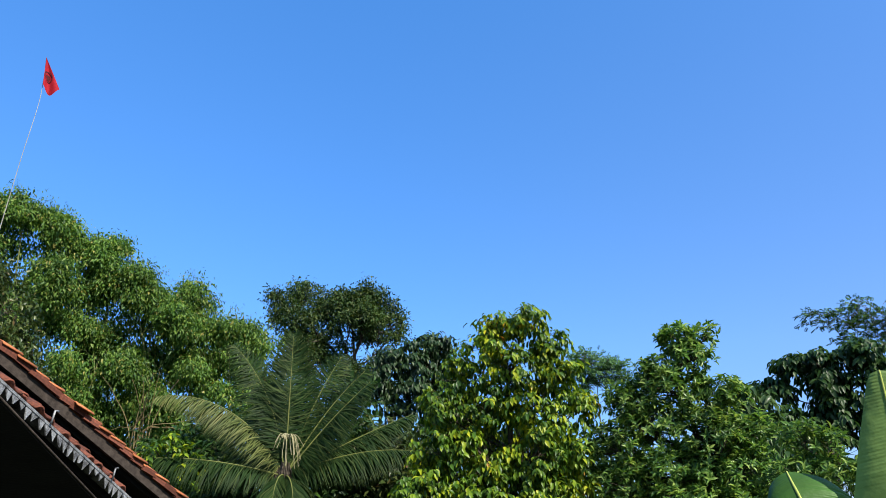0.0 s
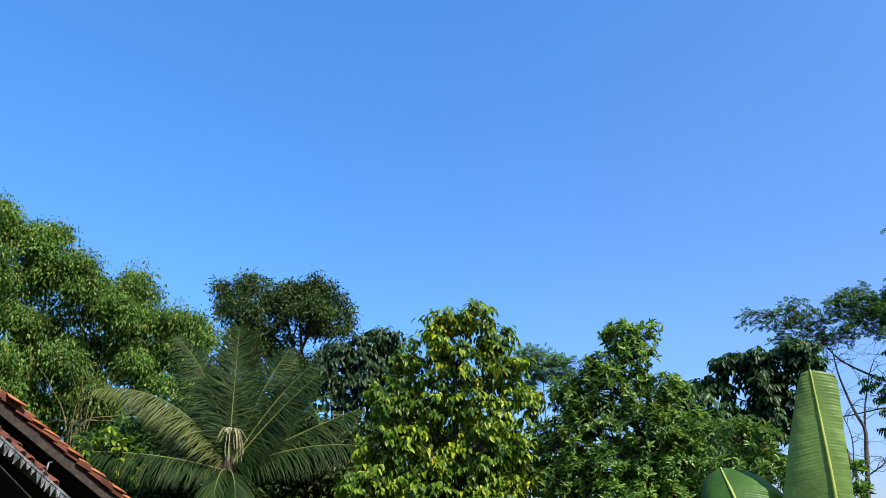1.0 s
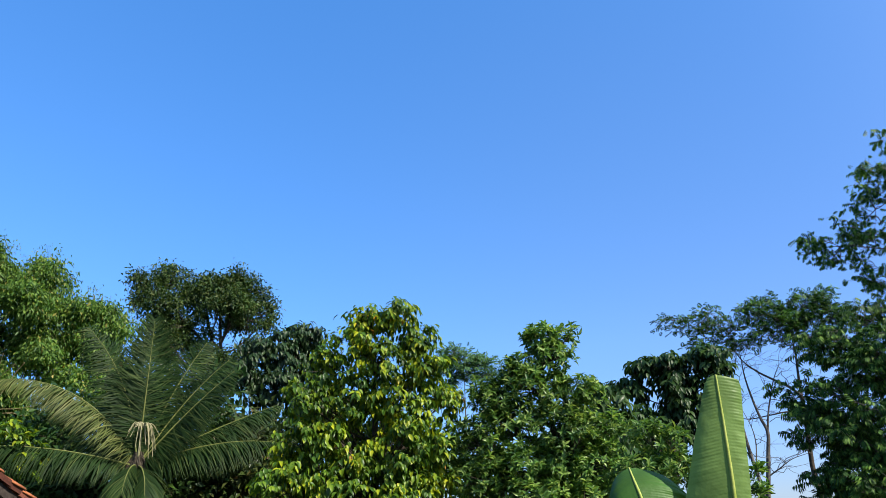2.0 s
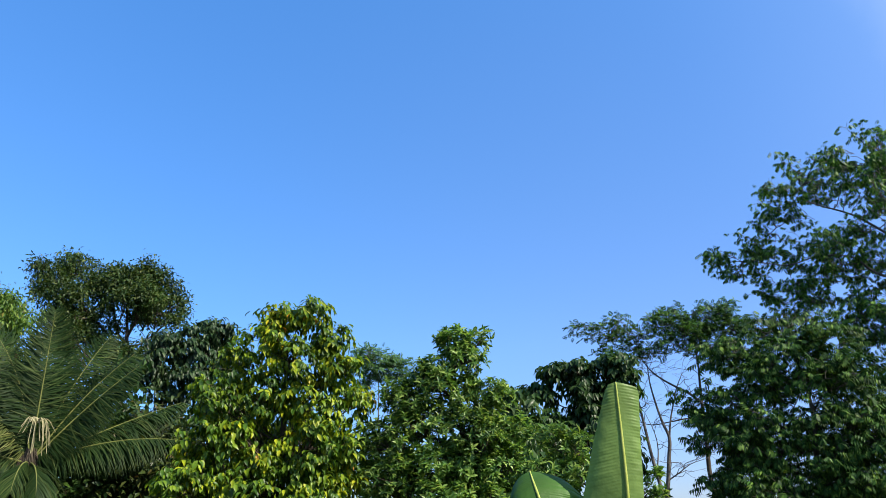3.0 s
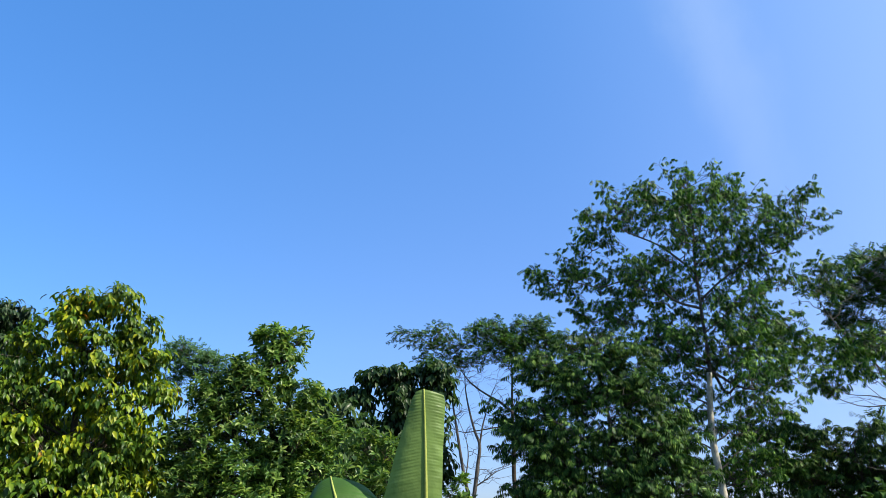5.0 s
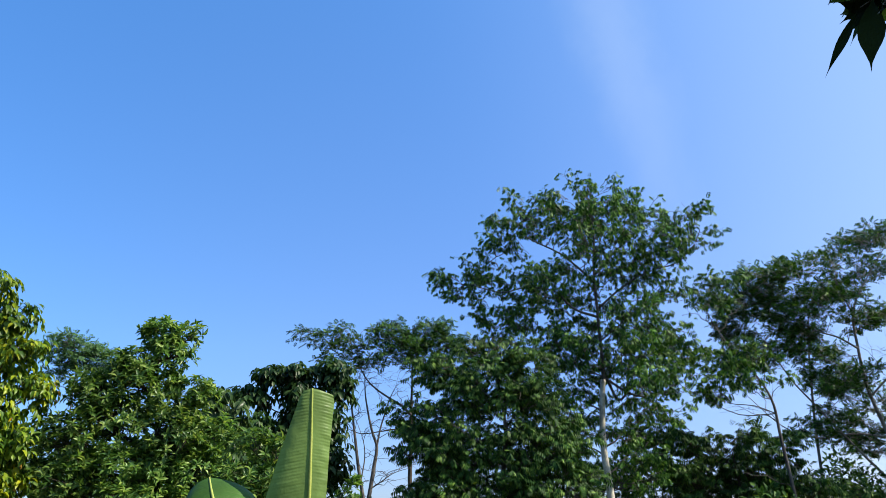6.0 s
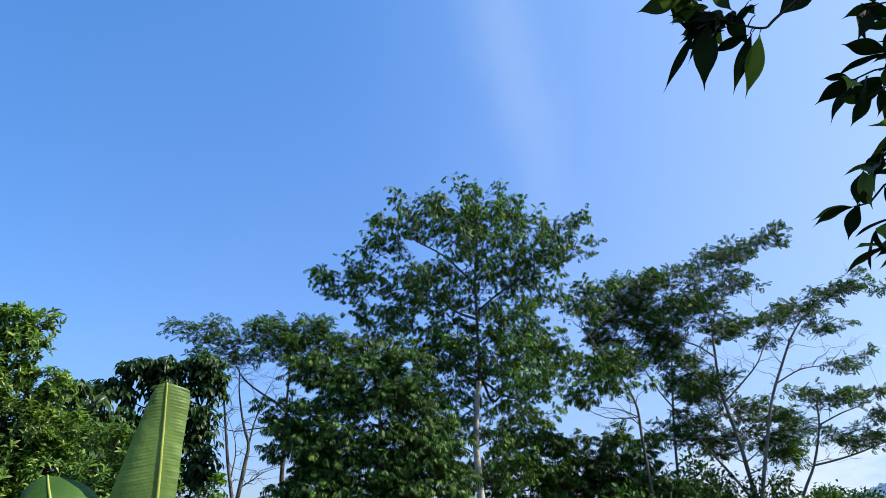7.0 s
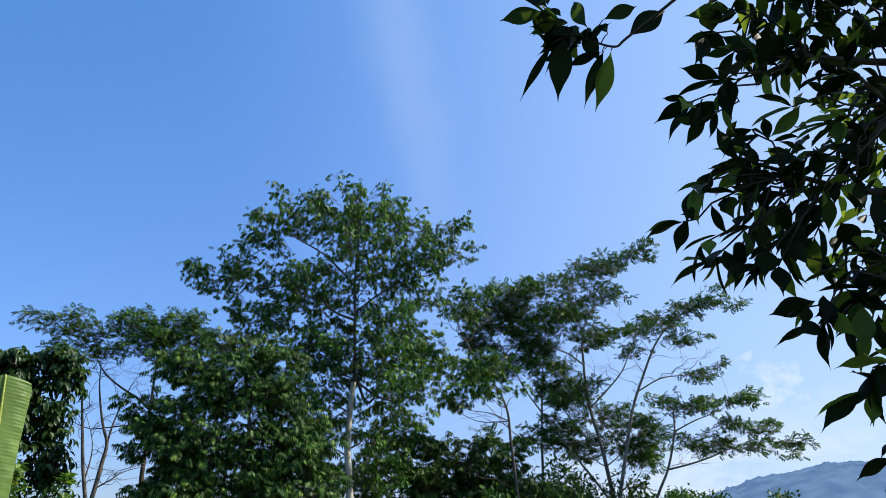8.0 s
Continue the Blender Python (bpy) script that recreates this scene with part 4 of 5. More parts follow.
# first limb is the upper trunk, in grey bark to paint the crown's shade
tree("tree", "tall pale-barked tree with drooping narrow leaflets", "tree", (21.2, 18.2, 0), [(21.6, 19.3, 13.8, 2.09, 1.12), (19.1, 20.4, 13.1, 1.57, 0.83), (23, 16.9, 12.3, 1.59, 1.09), (17.8, 22.5, 10.8, 1.34, 0.87), (20.1, 20.4, 10.3, 1.84, 1.21), (22.8, 17.9, 11.2, 1.6, 0.9), (22.4, 18.3, 8.6, 1.55, 1.55), (21.3, 20.2, 7.9, 1.4, 1.68), (21.1, 19.9, 5.5, 1.29, 1.42), (22.9, 19.1, 5.6, 1.06, 0.79), (22.5, 19.6, 3.7, 1.68, 0.78), (20.7, 18.3, 11.6, 1.54, 1.12), (21.7, 16.9, 6.7, 1.05, 0.53), (18.9, 21.8, 12, 1.08, 0.72), (19.3, 21.7, 9.3, 1.34, 0.68), (22.7, 17.7, 6, 1.09, 0.49), (20.44, 20.26, 8.39, 1.18, 0.75), (21.42, 17.56, 7.86, 1.03, 0.72), (20.78, 20.35, 6.75, 0.96, 0.75), (22.57, 18.37, 6.49, 0.85, 0.64), (21.18, 17.54, 9.06, 0.93, 0.62), (21.04, 20.38, 5.13, 0.85, 0.64), (22.53, 18.74, 4.51, 0.85, 0.75), (20.22, 18.48, 7.84, 0.71, 0.61), (19.71, 20.69, 9.88, 0.97, 0.65), (23, 17.35, 10.23, 1.09, 0.65)], PALE_BARK, TALL_LEAF, DANGLE,
     0.14, 0.23, 1.0, 7.4, 1, 0.06, (0.7, -0.6, 0.5), r0=0.14, loose=True, small=(320, 0.62, 0.4), limb_bark=GREY_BARK, bare=22, seed=32, gap=0.12, jitter=0.4, trunk=[(21.2, 18.3, 0)] + [(21.21, 18.76, 1.52), (21.2, 18.77, 2.87), (21.13, 18.86, 4.09), (21.1, 18.88, 4.86), (21.14, 18.84, 6.03), (21.2, 18.78, 6.9)], taper=0.35,
     extra=[([(21.2, 18.78, 6.85), (21.22, 18.76, 7.24), (21.17, 18.81, 9.49), (21.15, 18.83, 10.96), (21.21, 18.76, 12.64), (21.12, 18.87, 13.9)], 0.085), ([(20.86, 18.56, 10.39), (20.5, 18.94, 10.97), (20.01, 19.45, 11.63), (19.29, 20.15, 12.2), (18.75, 20.64, 12.7)], 0.05), ([(21.45, 19.1, 10.95), (21.95, 18.52, 11.79), (22.42, 17.96, 12.4), (22.8, 17.5, 12.95)], 0.05), ([(20.81, 18.46, 9.07), (20.35, 18.95, 9.32), (20.08, 19.23, 9.63), (19.76, 19.55, 10.12), (19.06, 20.22, 10.31), (18.36, 20.85, 10.13), (17.62, 21.46, 10.36)], 0.05)] + [([(21.59, 19.09, 7.34), (21.89, 18.75, 6.25), (22.16, 18.44, 6.79), (22.03, 18.59, 7.62), (22.16, 18.43, 8.62)], 0.06), ([(21.32, 18.94, 9.55), (21.89, 18.29, 10.28), (22.53, 17.51, 10.87), (23.22, 16.6, 11.15), (23.65, 16, 11.88)], 0.045), ([(21.37, 18.89, 7.01), (22.06, 18.09, 6.33), (22.66, 17.35, 6.39), (23.15, 16.7, 6.58)], 0.045)], limb_r=0.3, fork=0.5)
tree("tree", "bushy dark green tree with narrow leaflets and grey stems", "tree", (16, 18, 0), [(15.4, 18.8, 7.1, 0.69, 0.48), (14.6, 19.4, 6.4, 0.74, 0.54), (16.2, 18.1, 7, 0.87, 0.59), (15.5, 18.7, 5.8, 1.18, 0.74), (14.3, 19.6, 5.2, 0.72, 0.56), (16.6, 17.7, 5.7, 0.85, 0.85), (14, 19.8, 4.1, 0.71, 0.58), (15, 19.1, 4, 1.14, 0.88), (16.2, 18.1, 4, 1.03, 0.9), (17.2, 17.2, 4.2, 0.84, 1.01), (14.8, 19.2, 2.9, 1.12, 0.64), (16.3, 18, 2.8, 1.14, 0.65), (17.5, 16.9, 2.8, 0.82, 0.73)], GREY_BARK, DARK_PINNATE, NARROW,
     0.19, 0.3, 1.0, 8, 1, 0.05, (1.0, -0.35, 0.4), r0=0.12, loose=True, small=(230, 0.6, 0.4), skirt=1, bare=20, seed=33, gap=0.0, jitter=0.4, trunk=[(16, 18, 0)] + [(16.1, 18.18, 1.55), (15.98, 18.28, 2.73), (16.01, 18.25, 3.7), (16.06, 18.21, 4.51), (15.99, 18.27, 5.67), (15.8, 18.43, 6.69)], extra=[([(15, 18.6, 0)] + [(15.22, 18.9, 1.7), (15.23, 18.89, 2.72), (15.3, 18.84, 3.37), (15.45, 18.71, 4.33), (15.43, 18.74, 5.64)], 0.09)], limb_r=0.35)
for k, c in enumerate([(85.4, 29.7, 5.5, 1.44, 0.3), (86.3, 26.9, 5.2, 1.31, 0.3), (88.2, 19.8, 5, 0.81, 0.35)]):
    tree("bush", "far low green bush below the hill", "bush", (c[0], c[1], 0), [c, (c[0] + 2, c[1] + 1, c[2] * 0.6, c[3] * 1.4, c[2] * 0.5)], DARK_BARK, FEATHER_LEAF, FOLD,
         0.3, 0.6, 0.3, 30, 8, 0.3, (0.9, 0.2, 0.6), r0=0.12, seed=40 + k, group="far bushes", limbs=False)
for k, (c, leaf) in enumerate(zip([(-2.5, 21.9, 3, 0.92, 0.77), (-6.2, 23.2, 3.1, 0.98, 0.81), (-1.2, 20, 2.8, 0.7, 0.7), (3.4, 15.6, 2.6, 0.55, 0.55), (3.9, 19.6, 3.7, 0.56, 0.56), (-2.9, 18.8, 2.5, 0.78, 0.52), (7, 16.6, 2.9, 0.7, 0.58), (-7.1, 20.8, 2.8, 0.73, 0.58), (12.7, 22.8, 2.4, 1.08, 0.81), (22.6, 13.6, 2.3, 1.2, 0.68)], (BROAD_LEAF, BAMBOO_LEAF, GREY_LEAF, SHRUB_LEAF, BROAD_LEAF, SHRUB_LEAF, BROAD_LEAF, BAMBOO_LEAF, BROAD_LEAF, DARK_PINNATE))):
    x, y, z, r, h = c
    tree("bush", "dense green undergrowth bush between the trees", "bush", (x, y, 0), [c, (x - 0.5 * r, y + 0.2, z * 0.6, r * 0.8, z * 0.4), (x + 0.5 * r, y - 0.2, z * 0.5, r * 0.9, z * 0.45)], DARK_BARK, leaf, FOLD,
         0.16, 0.3, 0.24, 60, 9, 0.18, (0.7, -0.2, 0.6), r0=0.06, seed=140 + k, group="undergrowth bushes", shell=0.4, gap=0.1)
for k in range(15):
    az = radians(-32 + k * 3.4) if k < 13 else radians(36 + (k - 13) * 7)
    d = (25 + 3 * math.sin(k * 2.3)) if k < 13 else 31
    x, y, h = d * math.sin(az), d * math.cos(az), (3.0 + 0.5 * math.sin(k * 1.7)) if k < 13 else 2.4
    if k == 12:
        h = 1.6
    tree("bush", "dense green undergrowth bush between the trees", "bush", (x, y, 0), [(x, y, h * 0.72, 1.3, h * 0.35), (x - 0.7, y + 0.3, h * 0.4, 1.2, h * 0.4), (x + 0.7, y - 0.3, h * 0.38, 1.2, h * 0.38)],
         DARK_BARK, (BROAD_LEAF, BAMBOO_LEAF, GREY_LEAF)[k % 3], FOLD, 0.18, 0.32, 0.24, 60, 9, 0.2, (0.7, -0.2, 0.6), r0=0.06, seed=170 + k, group="undergrowth bushes", shell=0.4, gap=0.0)
for k, (x, y, h) in enumerate(((27.5, 19.5, 4.5), (29.5, 17.6, 4.3), (31.5, 15.8, 5.0), (33.2, 13.6, 4.2), (25.4, 21.2, 5.0), (23.5, 23.5, 4.8), (35.0, 12.4, 3.4))):
    tree("bush", "dark green undergrowth bush below the sengon trees", "bush", (x, y, 0), [(x, y, h * 0.74, 1.1, h * 0.22), (x - 0.7, y + 0.5, h * 0.5, 1.2, h * 0.35), (x + 0.8, y - 0.5, h * 0.45, 1.2, h * 0.35)],
         DARK_BARK, (DARK_PINNATE, BROAD_LEAF)[k % 2], FOLD, 0.18, 0.3, 0.24, 55, 9, 0.2, (0.7, -0.3, 0.6), r0=0.06, seed=230 + k, group="undergrowth bushes", shell=0.3, gap=0.15)
for k, (x, y, h) in enumerate(((-5.4, 19.4, 4.8), (-3.9, 19.2, 5.6), (-2.4, 19.2, 5.4), (-1.2, 18.4, 4.2), (-6.8, 19.8, 4.2))):
    tree("bush", "dark dense bush behind the palm", "bush", (x, y, 0), [(x, y, h * 0.72, 0.9, h * 0.3), (x - 0.4, y + 0.2, h * 0.4, 0.9, h * 0.4), (x + 0.4, y - 0.2, h * 0.36, 0.9, h * 0.36)],
         DARK_BARK, (BROAD_LEAF, DARK_LEAF)[k % 2], FOLD, 0.14, 0.26, 0.24, 130, 9, 0.15, (0.7, -0.3, 0.6), r0=0.05, seed=200 + k, group="bushes behind the palm", shell=0.3, gap=0.0)
tree("bush", "bright yellow-green bush below the bamboo", "bush", (-5, 18, 0), [(-5.6, 15.5, 3.2, 0.29, 0.22), (-5.3, 15.6, 3.4, 0.22, 0.18), (-5.8, 15.4, 2.9, 0.24, 0.17), (-5.1, 15.7, 3.1, 0.24, 0.27)], DARK_BARK, YELLOW_LEAF, oval(0.06, 0.25, 0.12, 3),
     0.09, 0.14, 0.26, 260, 8, 0.1, ("cascade", 0.25, 0.5, 0.2), r0=0.05, skirt=1, seed=46)
tree("tree", "yellow-green leafy tree with a few orange leaves", "tree", (1.2, 13.4, 0), [(1.3, 12.9, 5, 0.41, 0.27), (0.7, 13, 4.7, 0.41, 0.35), (1.8, 12.9, 4.7, 0.35, 0.33), (0.3, 13, 4.2, 0.38, 0.34), (1.2, 12.9, 4.3, 0.57, 0.42), (1.9, 12.9, 4.2, 0.38, 0.44), (-0, 13, 3.6, 0.43, 0.41), (0.7, 13, 3.7, 0.55, 0.47), (1.6, 12.9, 3.6, 0.58, 0.5), (2.2, 12.8, 3.6, 0.32, 0.41), (-0.1, 13, 2.9, 0.46, 0.44), (0.6, 13, 2.9, 0.61, 0.52), (1.5, 12.9, 2.8, 0.6, 0.51), (2.2, 12.8, 2.9, 0.36, 0.42), (-0.2, 13, 2.3, 0.6, 0.42), (0.8, 13, 2.2, 0.72, 0.45), (1.8, 12.9, 2.2, 0.63, 0.45), (0.8, 14.6, 3.4, 0.83, 0.73), (1.7, 14.5, 3.1, 0.83, 0.72), (1, 14.6, 2.5, 0.92, 0.61)], DARK_BARK, YELLOW_LEAF, oval(0.06, 0.25, 0.12, 3),
     0.085, 0.135, 0.25, 380, 9, 0.065, ("cascade", 0.23, 0.95, 0.22), r0=0.12, skirt=1, seed=51, gap=0.26, pieces=300, nearest=(1.2, 11.6), shell=0.4, rough=(60, 0.27, 0.2))
tree("tree", "bushy dark green tree with whorls of upright leaves", "tree", (4.4, 13, 0), [(4.3, 12.3, 4.7, 0.2, 0.15), (3.8, 12.4, 4.6, 0.3, 0.22), (4, 12.4, 4.3, 0.42, 0.27), (3.5, 12.5, 4.1, 0.26, 0.3), (3.7, 12.5, 3.8, 0.51, 0.36), (3.1, 12.6, 3.6, 0.37, 0.29), (4.4, 12.2, 3.7, 0.39, 0.27), (3.3, 12.6, 3.2, 0.59, 0.45), (4.1, 12.3, 3.1, 0.58, 0.44), (4.8, 12.1, 3.1, 0.38, 0.29), (2.8, 12.7, 2.9, 0.45, 0.43), (3.6, 12.5, 2.5, 0.67, 0.4), (4.5, 12.2, 2.5, 0.57, 0.39)], DARK_BARK, SHRUB_LEAF, oval(0.04, 0.2, 0.14, 3),
     0.08, 0.135, 0.18, 540, 9, 0.02, ("whorl", 0.07, 0.12, 0.18), r0=0.11, skirt=1, seed=52, gap=0.15, rough=(26, 0.26, 0.22), pieces=300, nearest=(4.2, 11.6), jitter=0.5, shell=0.35)
tree("bush", "fresh green bush with whorled leaves behind the banana", "bush", (5.6, 10.2, 0), [(4.7, 10.5, 2.8, 0.3, 0.24), (5, 10.3, 2.7, 0.25, 0.21), (4.6, 10.6, 2.3, 0.44, 0.27), (5, 10.3, 2.3, 0.32, 0.26), (5.4, 10.2, 2.3, 0.29, 0.26), (6.2, 10.3, 2.2, 0.15, 0.25)], DARK_BARK, SHRUB_LEAF, oval(0.04, 0.2, 0.14, 3),
     0.08, 0.13, 0.18, 480, 9, 0.02, ("whorl", 0.07, 0.05, 0.18), r0=0.05, skirt=1, seed=53, gap=0.1, pieces=200, nearest=(5.2, 9.5), jitter=0.5, shell=0.45)


def dry_stalks():
    rng = np.random.default_rng(57)
    foot = np.array((-9.52, 25.26, 5.29))
    t = thing("dry_bamboo_stalks", (foot[0], foot[1], 0), "tangle of dry straw-coloured bamboo stalks", "dead stalks")
    o = np.array((foot[0], foot[1], 0))
    for k in range(16):
        tip = foot + np.array((rng.normal(0.7, 0.9), rng.normal(-0.6, 0.4), rng.uniform(-0.7, 1.4)))
        base = foot + np.array((rng.normal(-0.2, 0.2), rng.normal(0, 0.2), -0.9))
        root = np.array((foot[0] + rng.normal(0, 0.15), foot[1] + rng.normal(0, 0.15), 0))
        line = spline([root, base, base * 0.4 + tip * 0.6 + (0, 0, 0.25), tip], 6)
        part("stalk", Geo().tube(line - o, np.linspace(0.02, 0.006, len(line)), 5).mesh("stalk", DRY_LEAF), t)


dry_stalks()


# ---- coconut palm ----
def palm():
    rng = np.random.default_rng(61)
    heart, bloom = np.array((-3.3, 16.72, 2.78)), np.array((-3.27, 16.5, 3.5))
    t = thing("coconut_palm", (-3.3, 16.75, 0), "young coconut palm with arching green fronds", "palm")
    base = np.array((-3.3, 16.75, 0))
    g = Geo()
    z = np.linspace(0, 2.75, 40)
    g.tube(np.stack([np.zeros(40), -0.05 * z / 2.75, z], 1), 0.15 - 0.02 * z / 2.75 + 0.012 * (np.arange(40) % 2), 12)
    part("trunk", g.mesh("trunk", DARK_BARK), t)
    # heading (degrees clockwise from +y), climb at the base, length, droop, twist of the blade
    fronds = ((172, 88, 2.95, 0.02, 0), (268, 80, 3.1, 0.5, 55), (250, 58, 3.25, 0.95, 15), (240, 12, 2.9, 0.25, 0), (58, 72, 2.95, 0.2, -50), (85, 62, 2.75, 0.25, -50), (75, 30, 3.0, 0.1, 0), (92, 22, 2.85, 0.4, 0), (98, 52, 2.6, 0.15, -30),
              (275, 46, 2.4, 0.2, 20), (335, 80, 2.7, 0.15, 0), (10, 70, 2.7, 0.3, 0), (320, 66, 2.6, 0.4, 30), (340, 45, 2.6, 0.8, 0), (30, 50, 2.6, 0.6, -20), (190, -50, 1.6, 0.3, 0), (150, -50, 1.6, 0.3, 0), (180, 5, 1.3, 1.1, 20), (158, 0, 1.3, 1.0, -20), (118, -40, 1.8, 0.4, 0), (225, -40, 1.8, 0.4, 0))
    for k, (hd, el, ln, droop, twist) in enumerate(fronds):
        d = np.array((math.sin(radians(hd)), math.cos(radians(hd)), 0))
        n = 64
        s = np.linspace(0, 1, n)
        ang = radians(el) - droop * s ** 1.4 * 1.25
        step = ln / n
        p = heart + np.cumsum(np.cos(ang)[:, None] * d * step + np.sin(ang)[:, None] * np.array((0, 0, 1.0)) * step, 0)
        fr = part("frond", Geo().tube(p - base, np.linspace(0.022, 0.004, n), 5).mesh("rachis", PALM_RIB), t)
        tan = unit(np.gradient(p, axis=0))
        side = unit(np.cross(tan, (0, 0, 1.0)) + 1e-6)
        up = unit(np.cross(side, tan))
        c, q = math.cos(radians(twist)), math.sin(radians(twist))
        side, up = side * c + up * q, up * c - side * q
        P, W, F, L = [], [], [], []
        for i in range(4, n):
            u = s[i]
            for sg in (-1, 1):
                for h in range(3):
                    fwd = 0.5 + 0.55 * u
                    way = side[i] * sg + tan[i] * (fwd + rng.normal(0, 0.2)) + up[i] * (0.2 + rng.normal(0, 0.1)) + np.array((0, 0, -0.3 - 0.95 * max(0, math.cos(ang[i])) + rng.normal(0, 0.18)))
                    P.append(p[i] + tan[i] * step * h / 3 - base)
                    W.append(way)
                    F.append(up[i] + side[i] * sg * 0.4 + rng.normal(0, 0.1, 3))
                    L.append(0.7 * math.sin(math.pi * (0.15 + 0.78 * u)) * rng.uniform(0.85, 1.08) + 0.06)
        L = np.array(L)
        strip = (np.array([(0, -0.5, 0), (0, 0.5, 0), (0.45, -1, -0.02), (0.45, 1, -0.02), (0.8, -0.6, -0.16), (0.8, 0.6, -0.16), (1, 0, -0.32)]), ((0, 1, 3, 2), (2, 3, 5, 4), (4, 5, 6)))
        mat = YELLOW_LIT_PALM_LEAF if k == 2 else PALM_LEAF
        part("foliage", leaf_mesh("foliage", np.array(P), np.array(W), np.array(F), L, 0.0105, strip, mat), fr)["kind"] = "stuff"
    # brown sheath fibres round the heart, and the flower stalks above it
    g = Geo()
    for k in range(110):
        a = rng.uniform(0, 6.28)
        d = np.array((math.cos(a), math.sin(a), 0))
        r = rng.uniform(0.1, 0.2)
        g.tube(spline([heart + d * 0.08 + (0, 0, rng.uniform(0.0, 0.3)), heart + d * r + (0, 0, rng.uniform(-0.1, 0.1)), heart + d * (r + 0.06) + (0, 0, rng.uniform(-0.5, -0.25))], 3) - base, np.linspace(0.012, 0.005, 7), 4, False)
    part("sheath", g.mesh("sheath", DARK_BARK), t, "dark brown leaf-base fibres")
    g = Geo()
    g.tube(spline([heart, (heart + bloom) / 2 + (0.02, -0.06, 0.1), bloom], 6) - base, np.linspace(0.03, 0.014, 13), 7)
    for k in range(24):
        a = rng.uniform(0, 6.28) if k < 14 else rng.normal(-1.0, 0.65)
        d = np.array((math.cos(a), math.sin(a), 0))
        far, drop = rng.uniform(0.12, 0.4), rng.uniform(0.2, 0.6) if k >= 14 else rng.uniform(-0.1, 0.3)
        g.tube(spline([bloom, bloom + d * far * 0.6 + (0, 0, 0.1), bloom + d * far + (0, 0, -drop * 0.35), bloom + d * (far + 0.06) + (0, 0, -drop)], 3) - base, np.linspace(0.011, 0.005, 10), 4, False)
    part("flower_stalk", g.mesh("flower_stalk", BLOOM), t, "pale cream flower stalks")


palm()


# ---- banana plant ----
def banana():
    rng = np.random.default_rng(71)
    base = np.array((2.511, 4.459, 0.129))
    t = thing("banana_plant", base, "banana plant with one upright young leaf", "banana plant")
    z = np.linspace(0, 1.15, 14)
    g = Geo().tube(np.stack([0.02 * np.sin(z * 3), 0 * z, z], 1), np.linspace(0.11, 0.05, 14), 12)
    part("stem", g.mesh("stem", RIB), t)

    def blade(mid, normal, left, right, fold_l, fold_r, curl, name, shear=0.16, mat=BANANA_LEAF):
        """A leaf along the line mid; widths of its halves along it, the angle by which each half is folded up."""
        n = len(mid)
        tan = unit(np.gradient(mid, axis=0))
        nor = unit(normal - tan * np.sum(tan * normal, 1, keepdims=True))
        side = np.cross(tan, nor)
        run = np.concatenate([[0], np.cumsum(np.linalg.norm(np.diff(mid, axis=0), axis=1))])
        for sg, width, fold, nm in ((-1, left, fold_l, "blade_half"), (1, right, fold_r, "blade_half")):
            m = 9
            v, f = [], []
            for i in range(n):
                for j in range(m):
                    u = j / (m - 1)
                    a = fold[i] + curl * u * u
                    w = width[i] * u
                    ripple = (0.0006 * math.sin(run[i] * 330 - 2.5 * u) * min(1, 4 * u) + 0.001 * math.sin(run[i] * 141 - 2 * u) * u) * (0.7 + noise.noise(Vector((run[i] * 5, u * 2, sg + 3)))) + 0.008 * u * noise.noise(Vector((run[i] * 14, j * 0.3, sg)))
                    q = mid[i] + side[i] * sg * w * math.cos(a) + nor[i] * (w * math.sin(a) + ripple) + tan[i] * (shear * w)
                    v.append(q)
            for i in range(n - 1):
                for j in range(m - 1):
                    q = (i * m + j, i * m + j + 1, (i + 1) * m + j + 1, (i + 1) * m + j)
                    f.append(q if sg > 0 else q[::-1])
            part(nm, Geo().add(np.array(v) - base, f).mesh(nm, mat), name)

    # upright young leaf, half unrolled, its tip bent over backwards
    mid = spline([(2.511, 4.45, 1.141), (2.513, 4.395, 1.463), (2.505, 4.366, 1.812), (2.496, 4.367, 2.153), (2.49, 4.372, 2.355), (2.488, 4.376, 2.456), (2.488, 4.381, 2.489)], 64)
    n = len(mid)
    h = mid[:, 2]
    toward = np.tile(unit(np.array((-0.35, -0.93, 0.05))), (n, 1))
    start = np.clip((h - 1.233) / 0.23, 0, 1) ** 0.7
    left = start * np.interp(h, (1.233, 1.812, 2.153, 2.447, 2.484), (0.304, 0.285, 0.184, 0.078, 0.055))
    right = start * np.interp(h, (1.233, 1.812, 2.153, 2.447, 2.484), (0.11, 0.106, 0.124, 0.152, 0.143))
    fold = np.full(n, -0.12)
    leaf = part("leaf", Geo().tube(mid - base, np.interp(h, (1.141, 2.484), (0.017, 0.006)), 8).mesh("midrib", RIB), t, "upright pale green young leaf")
    blade(mid, toward, left, right, np.full(n, -0.1), fold, -0.2, leaf, -0.22)
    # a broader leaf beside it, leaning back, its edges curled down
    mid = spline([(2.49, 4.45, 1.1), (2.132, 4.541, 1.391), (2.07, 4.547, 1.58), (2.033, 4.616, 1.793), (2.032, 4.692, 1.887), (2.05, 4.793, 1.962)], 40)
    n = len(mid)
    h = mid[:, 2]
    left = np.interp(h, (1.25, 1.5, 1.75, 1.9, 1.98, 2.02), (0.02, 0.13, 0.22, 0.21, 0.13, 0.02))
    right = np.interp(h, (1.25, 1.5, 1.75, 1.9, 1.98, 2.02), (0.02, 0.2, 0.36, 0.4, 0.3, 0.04))
